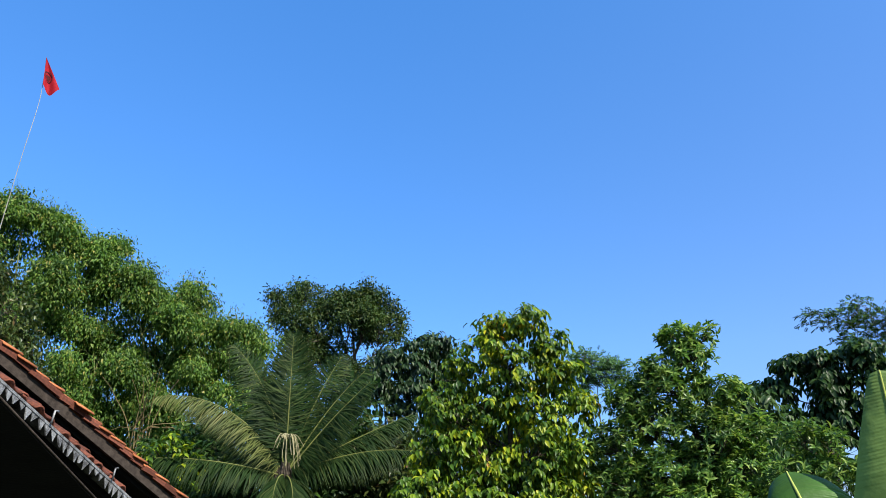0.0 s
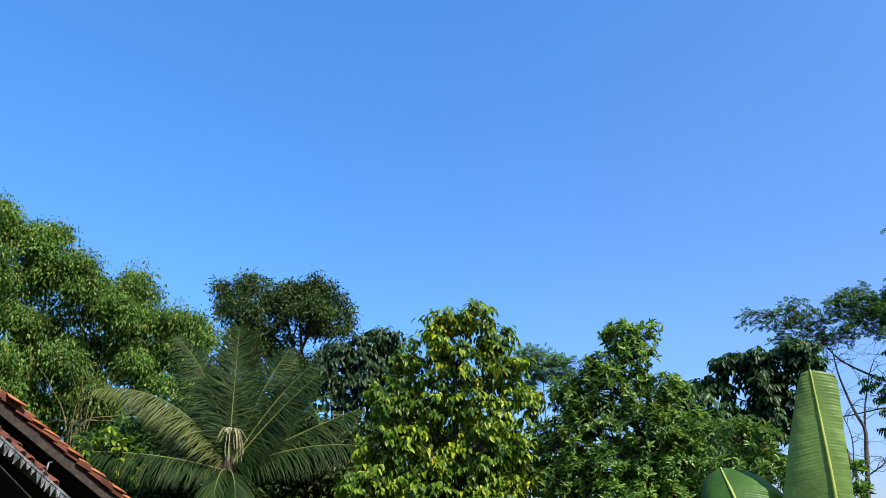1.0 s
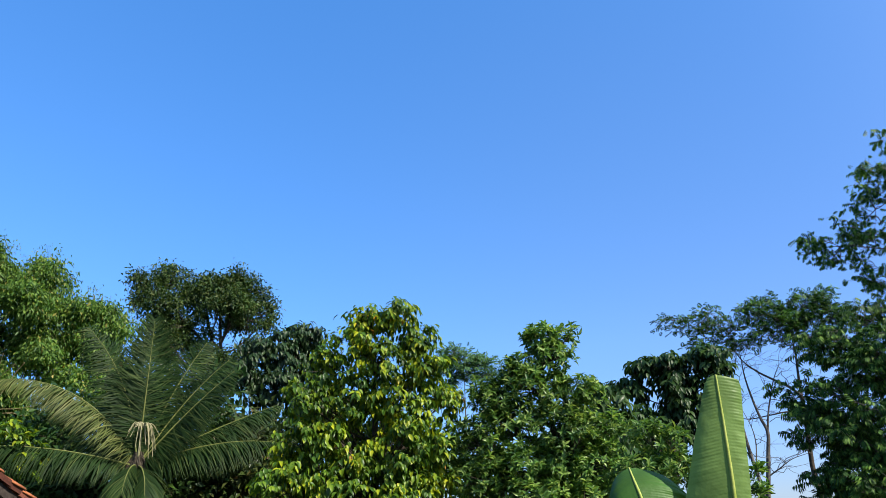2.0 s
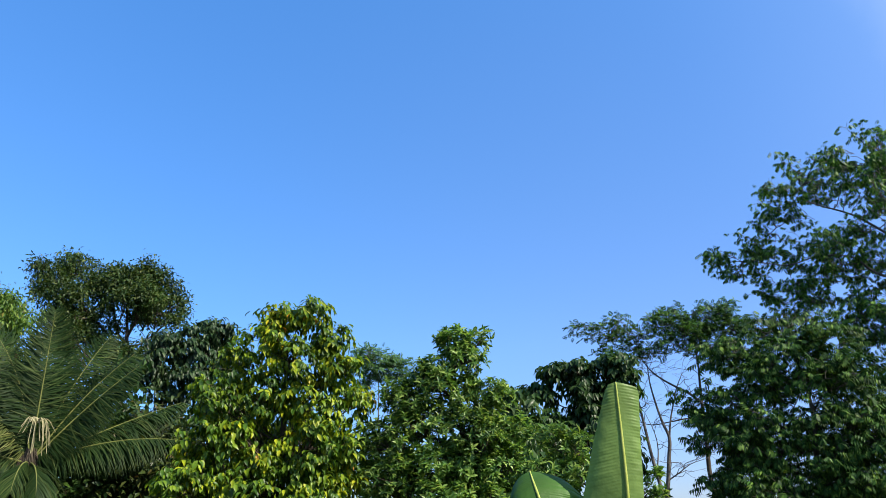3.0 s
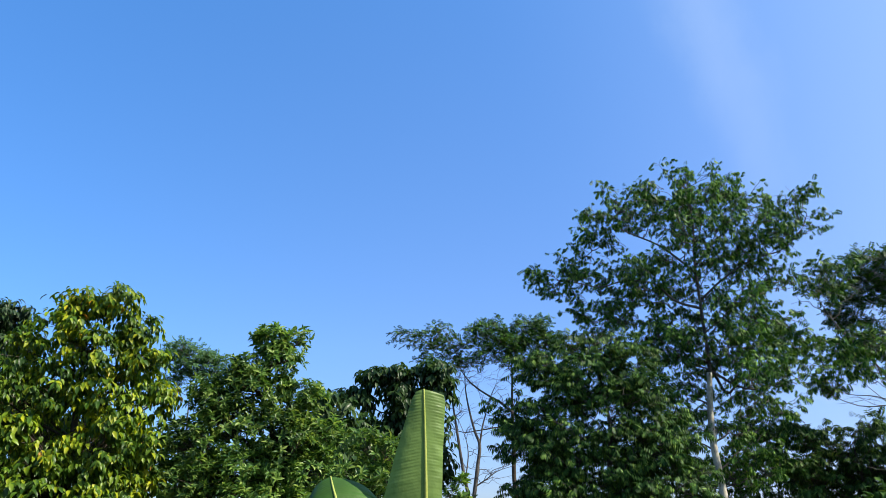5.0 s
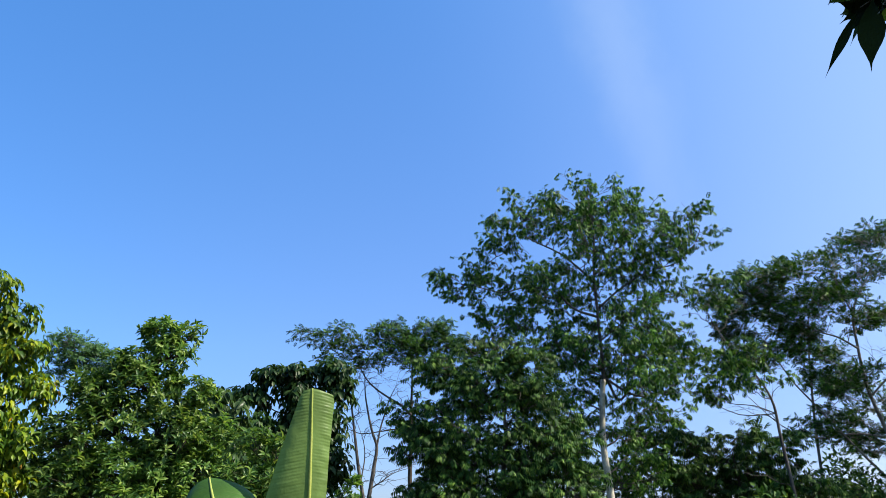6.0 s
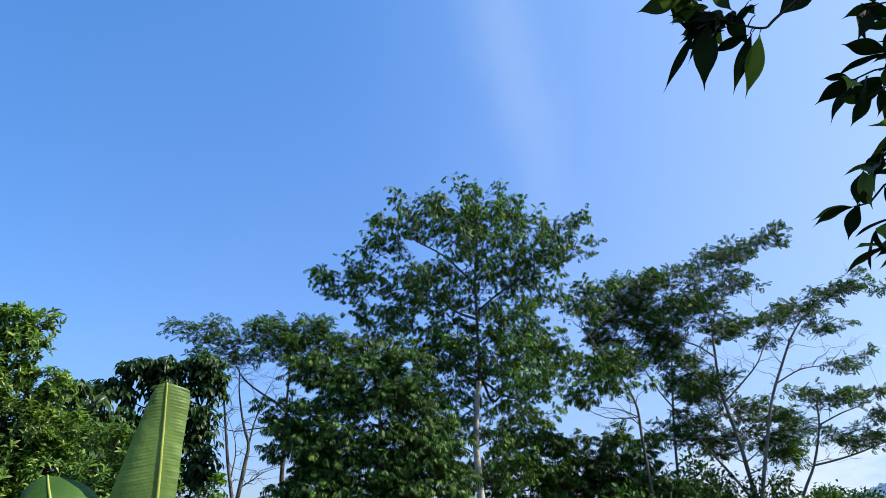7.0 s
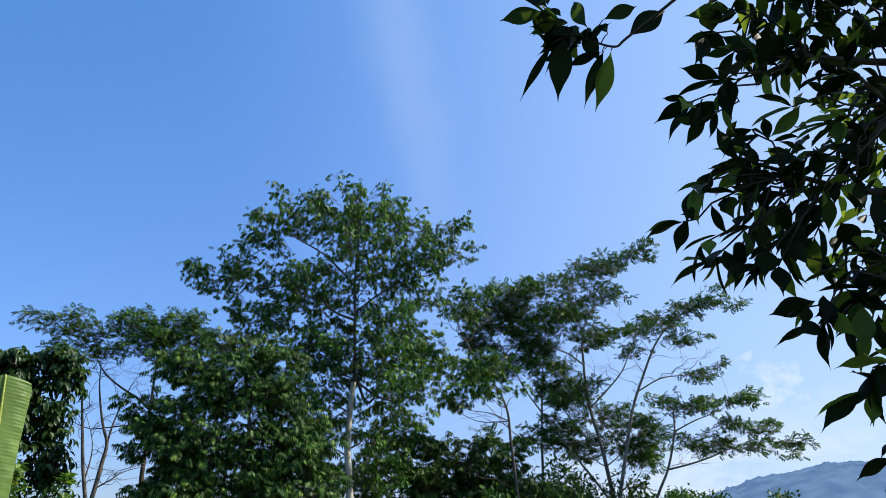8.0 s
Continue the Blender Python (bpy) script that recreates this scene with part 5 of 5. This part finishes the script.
    leaf = part("leaf", Geo().tube(mid - base, np.linspace(0.016, 0.005, n), 8).mesh("midrib", RIB), t, "broad leaf leaning back, shade put into its green")
    blade(mid, np.tile((-0.3, -0.75, 0.6), (n, 1)), left, right, np.full(n, -0.15), np.full(n, -0.1), -0.4, leaf, -0.3, SHADED_BANANA_LEAF)


banana()


# ---- near tree with overhanging twigs ----
def near_tree():
    rng = np.random.default_rng(81)
    base = np.array((2.84, -0.75, 0))
    t = thing("tree", base, "near tree with shade-dark leathery leaves on overhanging twigs", "tree")
    line = spline([(2.84, -0.75, 0), (2.82, -0.72, 0.7), (2.81, -0.69, 1.4), (2.72, -0.6, 2.1), (2.6, -0.57, 2.85), (2.47, -0.5, 3.5)], 5)
    part("trunk", Geo().tube(line - base, np.linspace(0.1, 0.035, len(line)), 10).mesh("trunk", DARK_BARK), t)

    def pointed(rows=9):
        """A leathery blade: short stalk, broadest past its middle, drawn out to a drip tip, edges turned up and waved."""
        v, f = [(0, 0, 0)], []
        for i in range(1, rows):
            u = i / rows
            w = 0.05 + 0.95 * math.sin(math.pi * max(0.0, (u - 0.08) / 0.92) ** 1.08) ** 0.95
            z = -0.2 * u * u
            v += [(u, -w, z + 0.05 * w + 0.02 * math.sin(9 * u)), (u, 0, z - 0.02), (u, w, z + 0.05 * w + 0.02 * math.sin(8 * u + 1))]
        v += [(1.03, -0.1, -0.22), (1.03, 0.1, -0.22), (1.16, 0.04, -0.3)]
        f += [(0, 2, 1), (0, 3, 2)]
        for i in range(rows - 2):
            p, q = 1 + 3 * i, 4 + 3 * i
            f += [(p, p + 1, q + 1, q), (p + 1, p + 2, q + 2, q + 1)]
        p, q = 1 + 3 * (rows - 2), len(v) - 3
        f += [(p, p + 1, p + 2, q + 1, q), (q, q + 1, q + 2)]
        return np.array(v, float), tuple(f)

    shape = pointed()
    ends_b = [(1.841, 0.307, 2.586), (1.916, 0.283, 2.58), (1.848, 0.289, 2.475), (1.829, 0.357, 2.438), (1.866, 0.345, 2.413), (1.903, 0.314, 2.462), (1.984, 0.252, 2.605), (1.984, 0.227, 2.692), (1.978, 0.283, 2.723), (1.996, 0.171, 2.617), (2.052, 0.214, 2.586), (2.065, 0.128, 2.698)]
    ends_c = [(1.86, 0.376, 2.27), (1.823, 0.394, 2.19), (1.86, 0.376, 2.152), (1.897, 0.345, 2.314), (1.903, 0.326, 2.252), (1.972, 0.307, 2.357), (1.86, 0.363, 2.115), (1.903, 0.332, 2.128), (1.972, 0.307, 2.208), (2.009, 0.283, 2.301), (1.978, 0.276, 2.419)]
    ends_d = [(1.91, 0.295, 2.109), (1.947, 0.264, 2.109), (1.984, 0.252, 2.177), (2.021, 0.196, 2.245), (1.99, 0.196, 2.332), (1.99, 0.196, 2.45), (2.058, 0.14, 2.425), (2.065, 0.09, 2.543), (2.058, 0.14, 2.574), (2.058, 0.134, 2.283), (2.127, 0.084, 2.394), (2.052, 0.208, 2.19), (2.089, 0.146, 2.351), (2.046, 0.258, 2.283), (2.133, 0.041, 2.642)]
    ends_e = [(1.922, 0.221, 2.016), (1.928, 0.208, 1.979), (1.965, 0.177, 2.004), (2.003, 0.128, 2.053), (1.996, 0.146, 2.134), (2.065, 0.103, 2.177), (1.996, 0.134, 1.991), (1.996, 0.177, 2.097), (2.065, 0.09, 2.109), (2.065, 0.078, 2.028)]
    ends_f = [(1.934, 0.14, 1.898), (1.934, 0.159, 1.861), (1.972, 0.121, 1.911), (2.003, 0.09, 1.954), (2.003, 0.09, 1.855), (1.996, 0.152, 1.737), (2.003, 0.109, 1.78)]
    ends_g = [(2.133, 0.016, 2.314), (2.195, -0.058, 2.58), (2.195, 0.028, 2.177), (2.257, -0.071, 2.4), (2.195, 0.01, 2.493), (2.195, -0.034, 2.766), (2.133, 0.028, 2.816), (2.058, 0.152, 2.828), (2.04, 0.264, 2.89)]
    sprays = (((2.654, -0.567, 2.481), (2.344, -0.133, 2.605), ends_b), ((2.685, -0.598, 2.171), (2.344, -0.133, 2.326), ends_c), ((2.685, -0.598, 2.295), (2.406, -0.257, 2.45), ends_d),
              ((2.716, -0.629, 1.923), (2.406, -0.288, 2.109), ends_e), ((2.778, -0.66, 1.675), (2.406, -0.319, 1.923), ends_f), ((2.654, -0.567, 2.419), (2.406, -0.319, 2.543), ends_g))
    # leaves as (place, way, face, length, half width)
    leaves = []
    twigs = Geo()
    for foot, mid, ends in sprays:
        e = np.array(ends)
        q = spline([foot, mid, e.mean(0) * 0.5 + np.array(mid) * 0.5, e[len(e) // 2]], 8)
        part("limb", Geo().tube(q - base, np.linspace(0.016, 0.003, len(q)), 7).mesh("limb", DARK_BARK), t)
        for tip in e:
            i = int(np.argmin(np.linalg.norm(q - tip, axis=1) + 0.024 * np.arange(len(q))[::-1]))
            i = max(len(q) // 3, i - 4)
            b = bend(q[i], tip, 0.05, rng, 7, 0.12)
            twigs.tube(b - base, np.linspace(0.0032, 0.0016, 7), 5, False)
            d = unit(b[-1] - b[-3])
            a1 = unit(np.cross(d, rng.normal(0, 1, 3)))
            a2 = np.cross(d, a1)
            k = int(rng.integers(4, 7))
            for j in range(k):
                ang = j * 2.4 + rng.normal(0, 0.3)
                way = d * rng.uniform(0.3, 1.0) + (a1 * math.cos(ang) + a2 * math.sin(ang)) * 0.85 + (-0.12, 0.1, -0.3)
                ln = rng.uniform(0.052, 0.088)
                leaves.append((b[-1] - d * 0.02 * (j % 3), way, np.array((0, 0, 1.0)) + rng.normal(0, 0.5, 3), ln, ln * rng.uniform(0.19, 0.27)))
            for u in (2, 4):
                ln = rng.uniform(0.05, 0.085)
                leaves.append((b[u], d * 0.5 + rng.normal(0, 0.6, 3) + (0, 0, -0.2), np.array((0, 0, 1.0)) + rng.normal(0, 0.5, 3), ln, ln * 0.2))
    # the spray that hangs out furthest, with its leaves dangling from two nodes
    q = spline([(2.654, -0.567, 2.729), (2.285, 0.259, 3.134), (2.015, 0.341, 2.862), (1.93, 0.389, 2.761), (1.87, 0.481, 2.668), (1.86, 0.507, 2.65), (1.86, 0.562, 2.689), (1.852, 0.606, 2.722), (1.849, 0.658, 2.807)], 5)
    part("limb", Geo().tube(q - base, np.linspace(0.005, 0.0013, len(q)), 6).mesh("limb", DARK_BARK), t)
    hanging = (
            ((1.857, 0.515, 2.641), (1.862, 0.557, 2.511), 0.041),
            ((1.852, 0.528, 2.647), (1.848, 0.589, 2.528), 0.03),
            ((1.85, 0.533, 2.642), (1.834, 0.62, 2.631), 0.025),
            ((1.87, 0.481, 2.668), (1.92, 0.391, 2.754), 0.051),
            ((1.856, 0.518, 2.687), (1.869, 0.539, 2.742), 0.018),
            ((1.819, 0.605, 2.699), (1.824, 0.641, 2.553), 0.053),
            ((1.808, 0.629, 2.683), (1.787, 0.714, 2.56), 0.02),
            ((1.812, 0.62, 2.735), (1.8, 0.69, 2.722), 0.023),
            ((1.802, 0.642, 2.767), (1.764, 0.753, 2.775), 0.041),
            ((1.84, 0.558, 2.71), (1.84, 0.607, 2.82), 0.039),
            ((1.853, 0.526, 2.725), (1.902, 0.45, 2.77), 0.035),
            ((1.805, 0.636, 2.777), (1.797, 0.695, 2.864), 0.035))
    for a, z, w in hanging:
        a, z = np.array(a), np.array(z)
        near = q[np.argmin(np.linalg.norm(q - a, axis=1))]
        twigs.tube(np.array((near, near * 0.4 + a * 0.6 + (0, 0, 0.004), a)) - base, (0.0016, 0.0013, 0.0012), 5, False)
        leaves.append((a, z - a, np.array((-0.77, -0.31, -0.4)) + rng.normal(0, 0.2, 3), np.linalg.norm(z - a) / 1.16, 0.5 * w))
    for j in range(30):
        a = q[-1 - (j % 11)] + rng.normal(0, 0.008, 3)
        ln = rng.uniform(0.055, 0.095)
        leaves.append((a, np.array((-0.1, 0.2, 0.35)) + rng.normal(0, 0.7, 3), np.array((-0.6, -0.3, 0.3)) + rng.normal(0, 0.5, 3), ln, ln * rng.uniform(0.2, 0.27)))
    part("brushwood", twigs.mesh("brushwood", DARK_BARK), t)["kind"] = "stuff"
    # canopy added overhead and to the side, mostly out of view, to shade the twigs
    clumps = [(2.282, -0.288, 3.101, 0.496, 0.279), (1.972, 0.053, 3.411, 0.558, 0.248), (1.724, 0.425, 3.535, 0.496, 0.217), (2.406, -0.567, 2.791, 0.372, 0.31), (2.778, -0.381, 2.853, 0.558, 0.372), (2.592, 0.115, 3.318, 0.496, 0.248), (3.026, -1.001, 2.977, 0.62, 0.434), (3.274, -0.257, 2.481, 0.496, 0.496), (2.406, -0.877, 3.225, 0.496, 0.31), (3.026, 0.177, 2.729, 0.434, 0.434), (3.088, -0.195, 1.985, 0.372, 0.372), (2.902, -0.257, 3.535, 0.62, 0.31)]
    p2, o2, c2 = tufts(clumps, 300, rng, 0.2, 0.0, 0.2)
    p, way, face, ln, wd = spray_leaves(p2, o2, 6, 0.04, (0.7, -0.4, 0.6), rng, 0.06, 0.11, 0.2)
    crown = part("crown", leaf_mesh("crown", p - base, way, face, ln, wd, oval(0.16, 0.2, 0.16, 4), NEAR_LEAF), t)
    crown["kind"] = "stuff"
    # the outermost are single leaves, the rest one mass
    leaves.sort(key=lambda q: q[0][0] + 0.3 * q[0][2])
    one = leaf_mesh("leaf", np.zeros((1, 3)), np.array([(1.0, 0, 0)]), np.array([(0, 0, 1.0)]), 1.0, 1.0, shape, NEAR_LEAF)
    for p, way, face, ln, wd in leaves[:300]:
        x = Vector(way).normalized()
        y = Vector(face).cross(x).normalized()
        ob = part("leaf", one, crown)
        ob.matrix_local = Matrix.Translation(p - base) @ Matrix((x, y, x.cross(y))).transposed().to_4x4() @ Matrix.Diagonal((ln, wd, ln, 1))
    P, W, F, L, D = (np.array(q) for q in zip(*leaves[300:]))
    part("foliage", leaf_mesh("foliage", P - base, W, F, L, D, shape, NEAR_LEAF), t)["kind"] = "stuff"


near_tree()


# ---- flag on its pole ----
def flag():
    pole = spline([(-6.42, 10.14, 4.21), (-6.32, 10.2, 5.41), (-6.3, 10.21, 5.76), (-6.26, 10.24, 6.48), (-6.23, 10.26, 6.98), (-6.17, 10.29, 7.77), (-6.17, 10.29, 8.24), (-6.19, 10.28, 8.62)], 8)
    top = pole[-1]
    d = unit(pole[0] - pole[5])
    foot = pole[0] + d * pole[0][2] / -d[2]
    line = np.vstack([foot, pole])
    t = thing("flag", foot, "red flag with a dark emblem on a bamboo pole", "flag")
    s = np.linspace(0, 1, len(line))
    part("pole", Geo().tube(line - foot, 0.0075 - 0.004 * s, 8).mesh("pole", POLE), t)
    n, m = 22, 14
    right, near = np.array((0.89, 0.45, 0)), np.array((0.45, -0.89, 0))
    hoist, fly, up = right * 0.03, right * 0.265, np.array((0, 0, 1.0))
    v, f = [], []
    for i in range(n):
        for j in range(m):
            a, b = i / (n - 1), j / (m - 1)
            q = top + (hoist * (1 - b) + fly * b) * a - up * a * (0.5 + 0.02 * b + 0.13 * a * math.sin(math.pi * b) ** 1.3)
            v.append(q + near * (0.035 * math.sin(7 * b + 2 * a) * a + 0.015) - foot)
    f = [(i * m + j, i * m + j + 1, (i + 1) * m + j + 1, (i + 1) * m + j) for i in range(n - 1) for j in range(m - 1)]
    cloth = part("cloth", Geo().add(v, f).mesh("cloth", FLAG_RED), t)
    v = np.array(v).reshape(n, m, 3)

    def at(a, b):
        i, j = min(n - 2, int(a * (n - 1))), min(m - 2, int(b * (m - 1)))
        u, w = a * (n - 1) - i, b * (m - 1) - j
        q = v[i, j] * (1 - u) * (1 - w) + v[i + 1, j] * u * (1 - w) + v[i, j + 1] * (1 - u) * w + v[i + 1, j + 1] * u * w
        return q + np.array((0.0, -0.008, 0.0))
    g = Geo()
    k = 28
    ring = [at(0.58 + 0.14 * r * math.sin(x), 0.48 + 0.4 * r * math.cos(x)) for r in (1.0, 0.8) for x in np.linspace(0, 2 * np.pi, k, endpoint=False)]
    g.add(ring, [(i, (i + 1) % k, k + (i + 1) % k, k + i) for i in range(k)])
    part("emblem", g.mesh("emblem", FLAG_DARK), cloth, "dark printed ring")
    g = Geo()
    disc = [at(0.6, 0.46)] + [at(0.6 + 0.07 * math.sin(x), 0.46 + 0.2 * math.cos(x)) for x in np.linspace(0, 2 * np.pi, 12, endpoint=False)]
    g.add(disc, [(0, 1 + i, 1 + (i + 1) % 12) for i in range(12)])
    part("emblem", g.mesh("emblem", FLAG_DARK), cloth, "dark printed device")


flag()


# ---- house corner: tiled gable, toothed sheet-metal edge, dark awning ----
def house():
    t = thing("house", (-4.6, 7.5, 0), "low house with clay-tiled gable roof", "house")
    base = Vector((-4.6, 7.5, 0))
    A, B = Vector((-3.54, 6.04, 3.05)), Vector((-2.56, 8.10, 1.91))
    slope = (B - A).normalized()
    flat = Vector((slope.x, slope.y, 0)).normalized()
    inward = Vector((-flat.y, flat.x, 0))          # away from the eye, into the roof
    up = slope.cross(inward).normalized()
    if up.z < 0:
        up = -up
    frame_m = Matrix((slope, inward, up)).transposed().to_4x4()
    frame_m.translation = A - base
    tile = Geo()
    k = 9
    top_v, f = [], []
    for x, lift in ((0.0, 0.0), (0.2, 0.024)):
        for layer in (0.0, -0.014):
            for j in range(k):
                u = j / (k - 1)
                z = 0.03 * math.sin(u * math.pi * 2) * (1 if u < 0.5 else 0.35)
                top_v.append((x, u * 0.22, z + lift + layer))
    for a in range(k - 1):
        f += [(a, a + 1, 2 * k + a + 1, 2 * k + a), (k + a + 1, k + a, 3 * k + a, 3 * k + a + 1), (a + 1, a, k + a, k + a + 1), (2 * k + a, 2 * k + a + 1, 3 * k + a + 1, 3 * k + a)]
    f += [(0, 2 * k, 3 * k, k), (k - 1, 2 * k - 1, 4 * k - 1, 3 * k - 1)]
    tile_me = tile.add(top_v, f).mesh("tile", TILE)
    shaded_old_me = tile_me.copy()
    shaded_old_me.materials.clear()
    shaded_old_me.materials.append(SHADED_OLD_TILE)
    rng = np.random.default_rng(91)
    deck = part("roof", Geo().box((-2.2, 0.05, -0.16), (2.6, 5.0, -0.06), frame_m).mesh("roof", SHADED_TIMBER, False), t, "clay-tiled roof slope")
    for i in range(-13, 16):
        for j in range(14 if i < 12 else 6):
            m = frame_m @ pose(i * 0.165 + rng.normal(0, 0.006), -0.06 + j * 0.205 + rng.normal(0, 0.005) + (rng.normal(0, 0.012) if j == 0 else 0), 0.0 + rng.normal(0, 0.004), rng.normal(0, 1.2), rng.normal(0, 1.0), rng.normal(0, 1.5))
            ob = part("tile", tile_me, deck)
            ob.matrix_local = m
    verge_me = Geo().box((0, -0.018, -0.045), (0.19, 0.004, 0.004)).mesh("verge_tile", SHADED_OLD_TILE, False)
    for i in range(-13, 16):
        ob = part("verge_tile", verge_me, deck)
        ob.matrix_local = frame_m @ pose(i * 0.165, -0.035 + rng.normal(0, 0.006), -0.004 + rng.normal(0, 0.004), rng.normal(0, 3), -4 + rng.normal(0, 1.5), rng.normal(0, 1.5))
    part("barge_board", Geo().box((-2.2, -0.02, -0.135), (2.6, 0.012, -0.045), frame_m).mesh("barge_board", BOARD, False), t, "weathered grey barge board")
    # gable wall below
    m = Matrix((flat, inward, Vector((0, 0, 1)))).transposed().to_4x4()
    m.translation = Vector((A.x, A.y, 0)) + inward * 0.35 - base
    wall = Geo()
    x0, x1 = -1.9, 2.2
    k2 = -slope.z / math.hypot(slope.x, slope.y)
    zt = lambda x: A.z - 0.24 - k2 * x
    v = [(x0, 0, 0), (x1, 0, 0), (x1, 0, zt(x1)), (x0, 0, zt(x0)), (x0, 0.15, 0), (x1, 0.15, 0), (x1, 0.15, zt(x1)), (x0, 0.15, zt(x0))]
    wall.add([tuple(m @ Vector(q)) for q in v], [(0, 1, 2, 3), (7, 6, 5, 4), (1, 0, 4, 5), (2, 1, 5, 6), (3, 2, 6, 7), (0, 3, 7, 4)])
    part("wall", wall.mesh("wall", SHADED_TIMBER, False), t, "dark shaded gable wall")
    # lower lean-to roof: tiles over a toothed sheet edge
    C, E = Vector((-2.99, 5.2, 2.6)), Vector((-2.77, 6.97, 1.98))
    s2 = (E - C).normalized()
    in2 = Vector((-s2.y, s2.x, 0)).normalized()
    up2 = s2.cross(in2).normalized()
    if up2.z < 0:
        up2 = -up2
    m2 = Matrix((s2, in2, up2)).transposed().to_4x4()
    m2.translation = C - base
    lean = part("lean_to_roof", Geo().box((-1.2, 0.06, -0.12), (2.2, 0.5, -0.07), m2).mesh("lean_to_roof", SHADED_TIMBER, False), t, "lower strip of red tiles")
    flat2 = Vector((s2.x, s2.y, 0)).normalized()
    fall = (-in2 * math.cos(radians(38)) - Vector((0, 0, 1)) * math.sin(radians(38)))
    fall = (fall - s2 * fall.dot(s2)).normalized()
    m_t = Matrix((fall, s2, fall.cross(s2))).transposed().to_4x4()
    for i in range(-6, 10):
        for j in range(2):
            if rng.random() < 0.06:
                continue
            q = m_t.copy()
            q.translation = C - base + s2 * (i * 0.2 + rng.normal(0, 0.008)) - fall * (0.20 + j * 0.2 + rng.normal(0, 0.014)) + Vector((0, 0, -0.01))
            ob = part("tile", shaded_old_me, lean)
            ob.matrix_local = q @ pose(0, 0, 0, rng.normal(0, 3), rng.normal(0, 2), rng.normal(0, 3))
    g = Geo()
    pitch = 0.086
    for i in range(-12, 25):
        x = i * pitch
        d = 0.078 + rng.normal(0, 0.016)
        tx = x + pitch * 0.5 + rng.normal(0, 0.013)
        v = [(x, -0.07, -0.06), (x + pitch * 0.96, -0.07, -0.06), (tx, -0.075 + rng.normal(0, 0.01), -0.06 - d), (x, -0.062, -0.06), (x + pitch * 0.96, -0.062, -0.06), (tx, -0.068, -0.06 - d)]
        g.add([tuple(m2 @ Vector(q)) for q in v], [(0, 2, 1), (3, 4, 5), (0, 1, 4, 3), (1, 2, 5, 4), (2, 0, 3, 5)])
    g.box((-1.05, -0.075, -0.065), (2.2, 0.06, -0.045), m2)
    part("toothed_edge", g.mesh("toothed_edge", ZINC, False), t, "saw-toothed galvanised sheet edge")
    for x in (0.55, 1.55):
        part("hook", Geo().tube([m2 @ Vector((x, -0.09, -0.05)), m2 @ Vector((x - 0.02, -0.1, 0.04)), m2 @ Vector((x + 0.02, -0.1, 0.055))], 0.008, 6).mesh("hook", ZINC), t, "bent metal hook")
    # awning sheet in front, its underside's shade put into a near-black colour
    G, H = Vector((-2.48, 4.34, 2.34)), Vector((-2.20, 5.15, 1.83))
    s3 = (H - G).normalized()
    in3 = Vector((-s3.y, s3.x, 0)).normalized()
    up3 = s3.cross(in3).normalized()
    if up3.z < 0:
        up3 = -up3
    m3 = Matrix((s3, in3, up3)).transposed().to_4x4()
    m3.translation = G - base
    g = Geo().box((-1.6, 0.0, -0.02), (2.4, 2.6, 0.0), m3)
    part("awning", g.mesh("awning", SHADED_TIMBER, False), t, "dark awning sheet seen from below")
    part("awning_rim", Geo().tube([m3 @ Vector((-1.6, -0.006, -0.008)), m3 @ Vector((2.4, -0.006, -0.008))], 0.007, 6).mesh("awning_rim", BOARD), t)
    g = Geo().box((-5.6 - base.x, 4.2 - base.y, 0), (-5.45 - base.x, 10.5 - base.y, 2.1))
    part("wall", g.mesh("wall", PLASTER, False), t, "grey plastered side wall")
    # posts carry the awning and the eaves
    for q in (Vector((-3.0, 5.4, 0)), Vector((-2.45, 5.3, 0)), Vector((-2.75, 7.2, 0))):
        part("post", Geo().box((q.x - 0.05 - base.x, q.y - 0.05 - base.y, 0), (q.x + 0.05 - base.x, q.y + 0.05 - base.y, 1.75)).mesh("post", SHADED_TIMBER, False), t)


house()
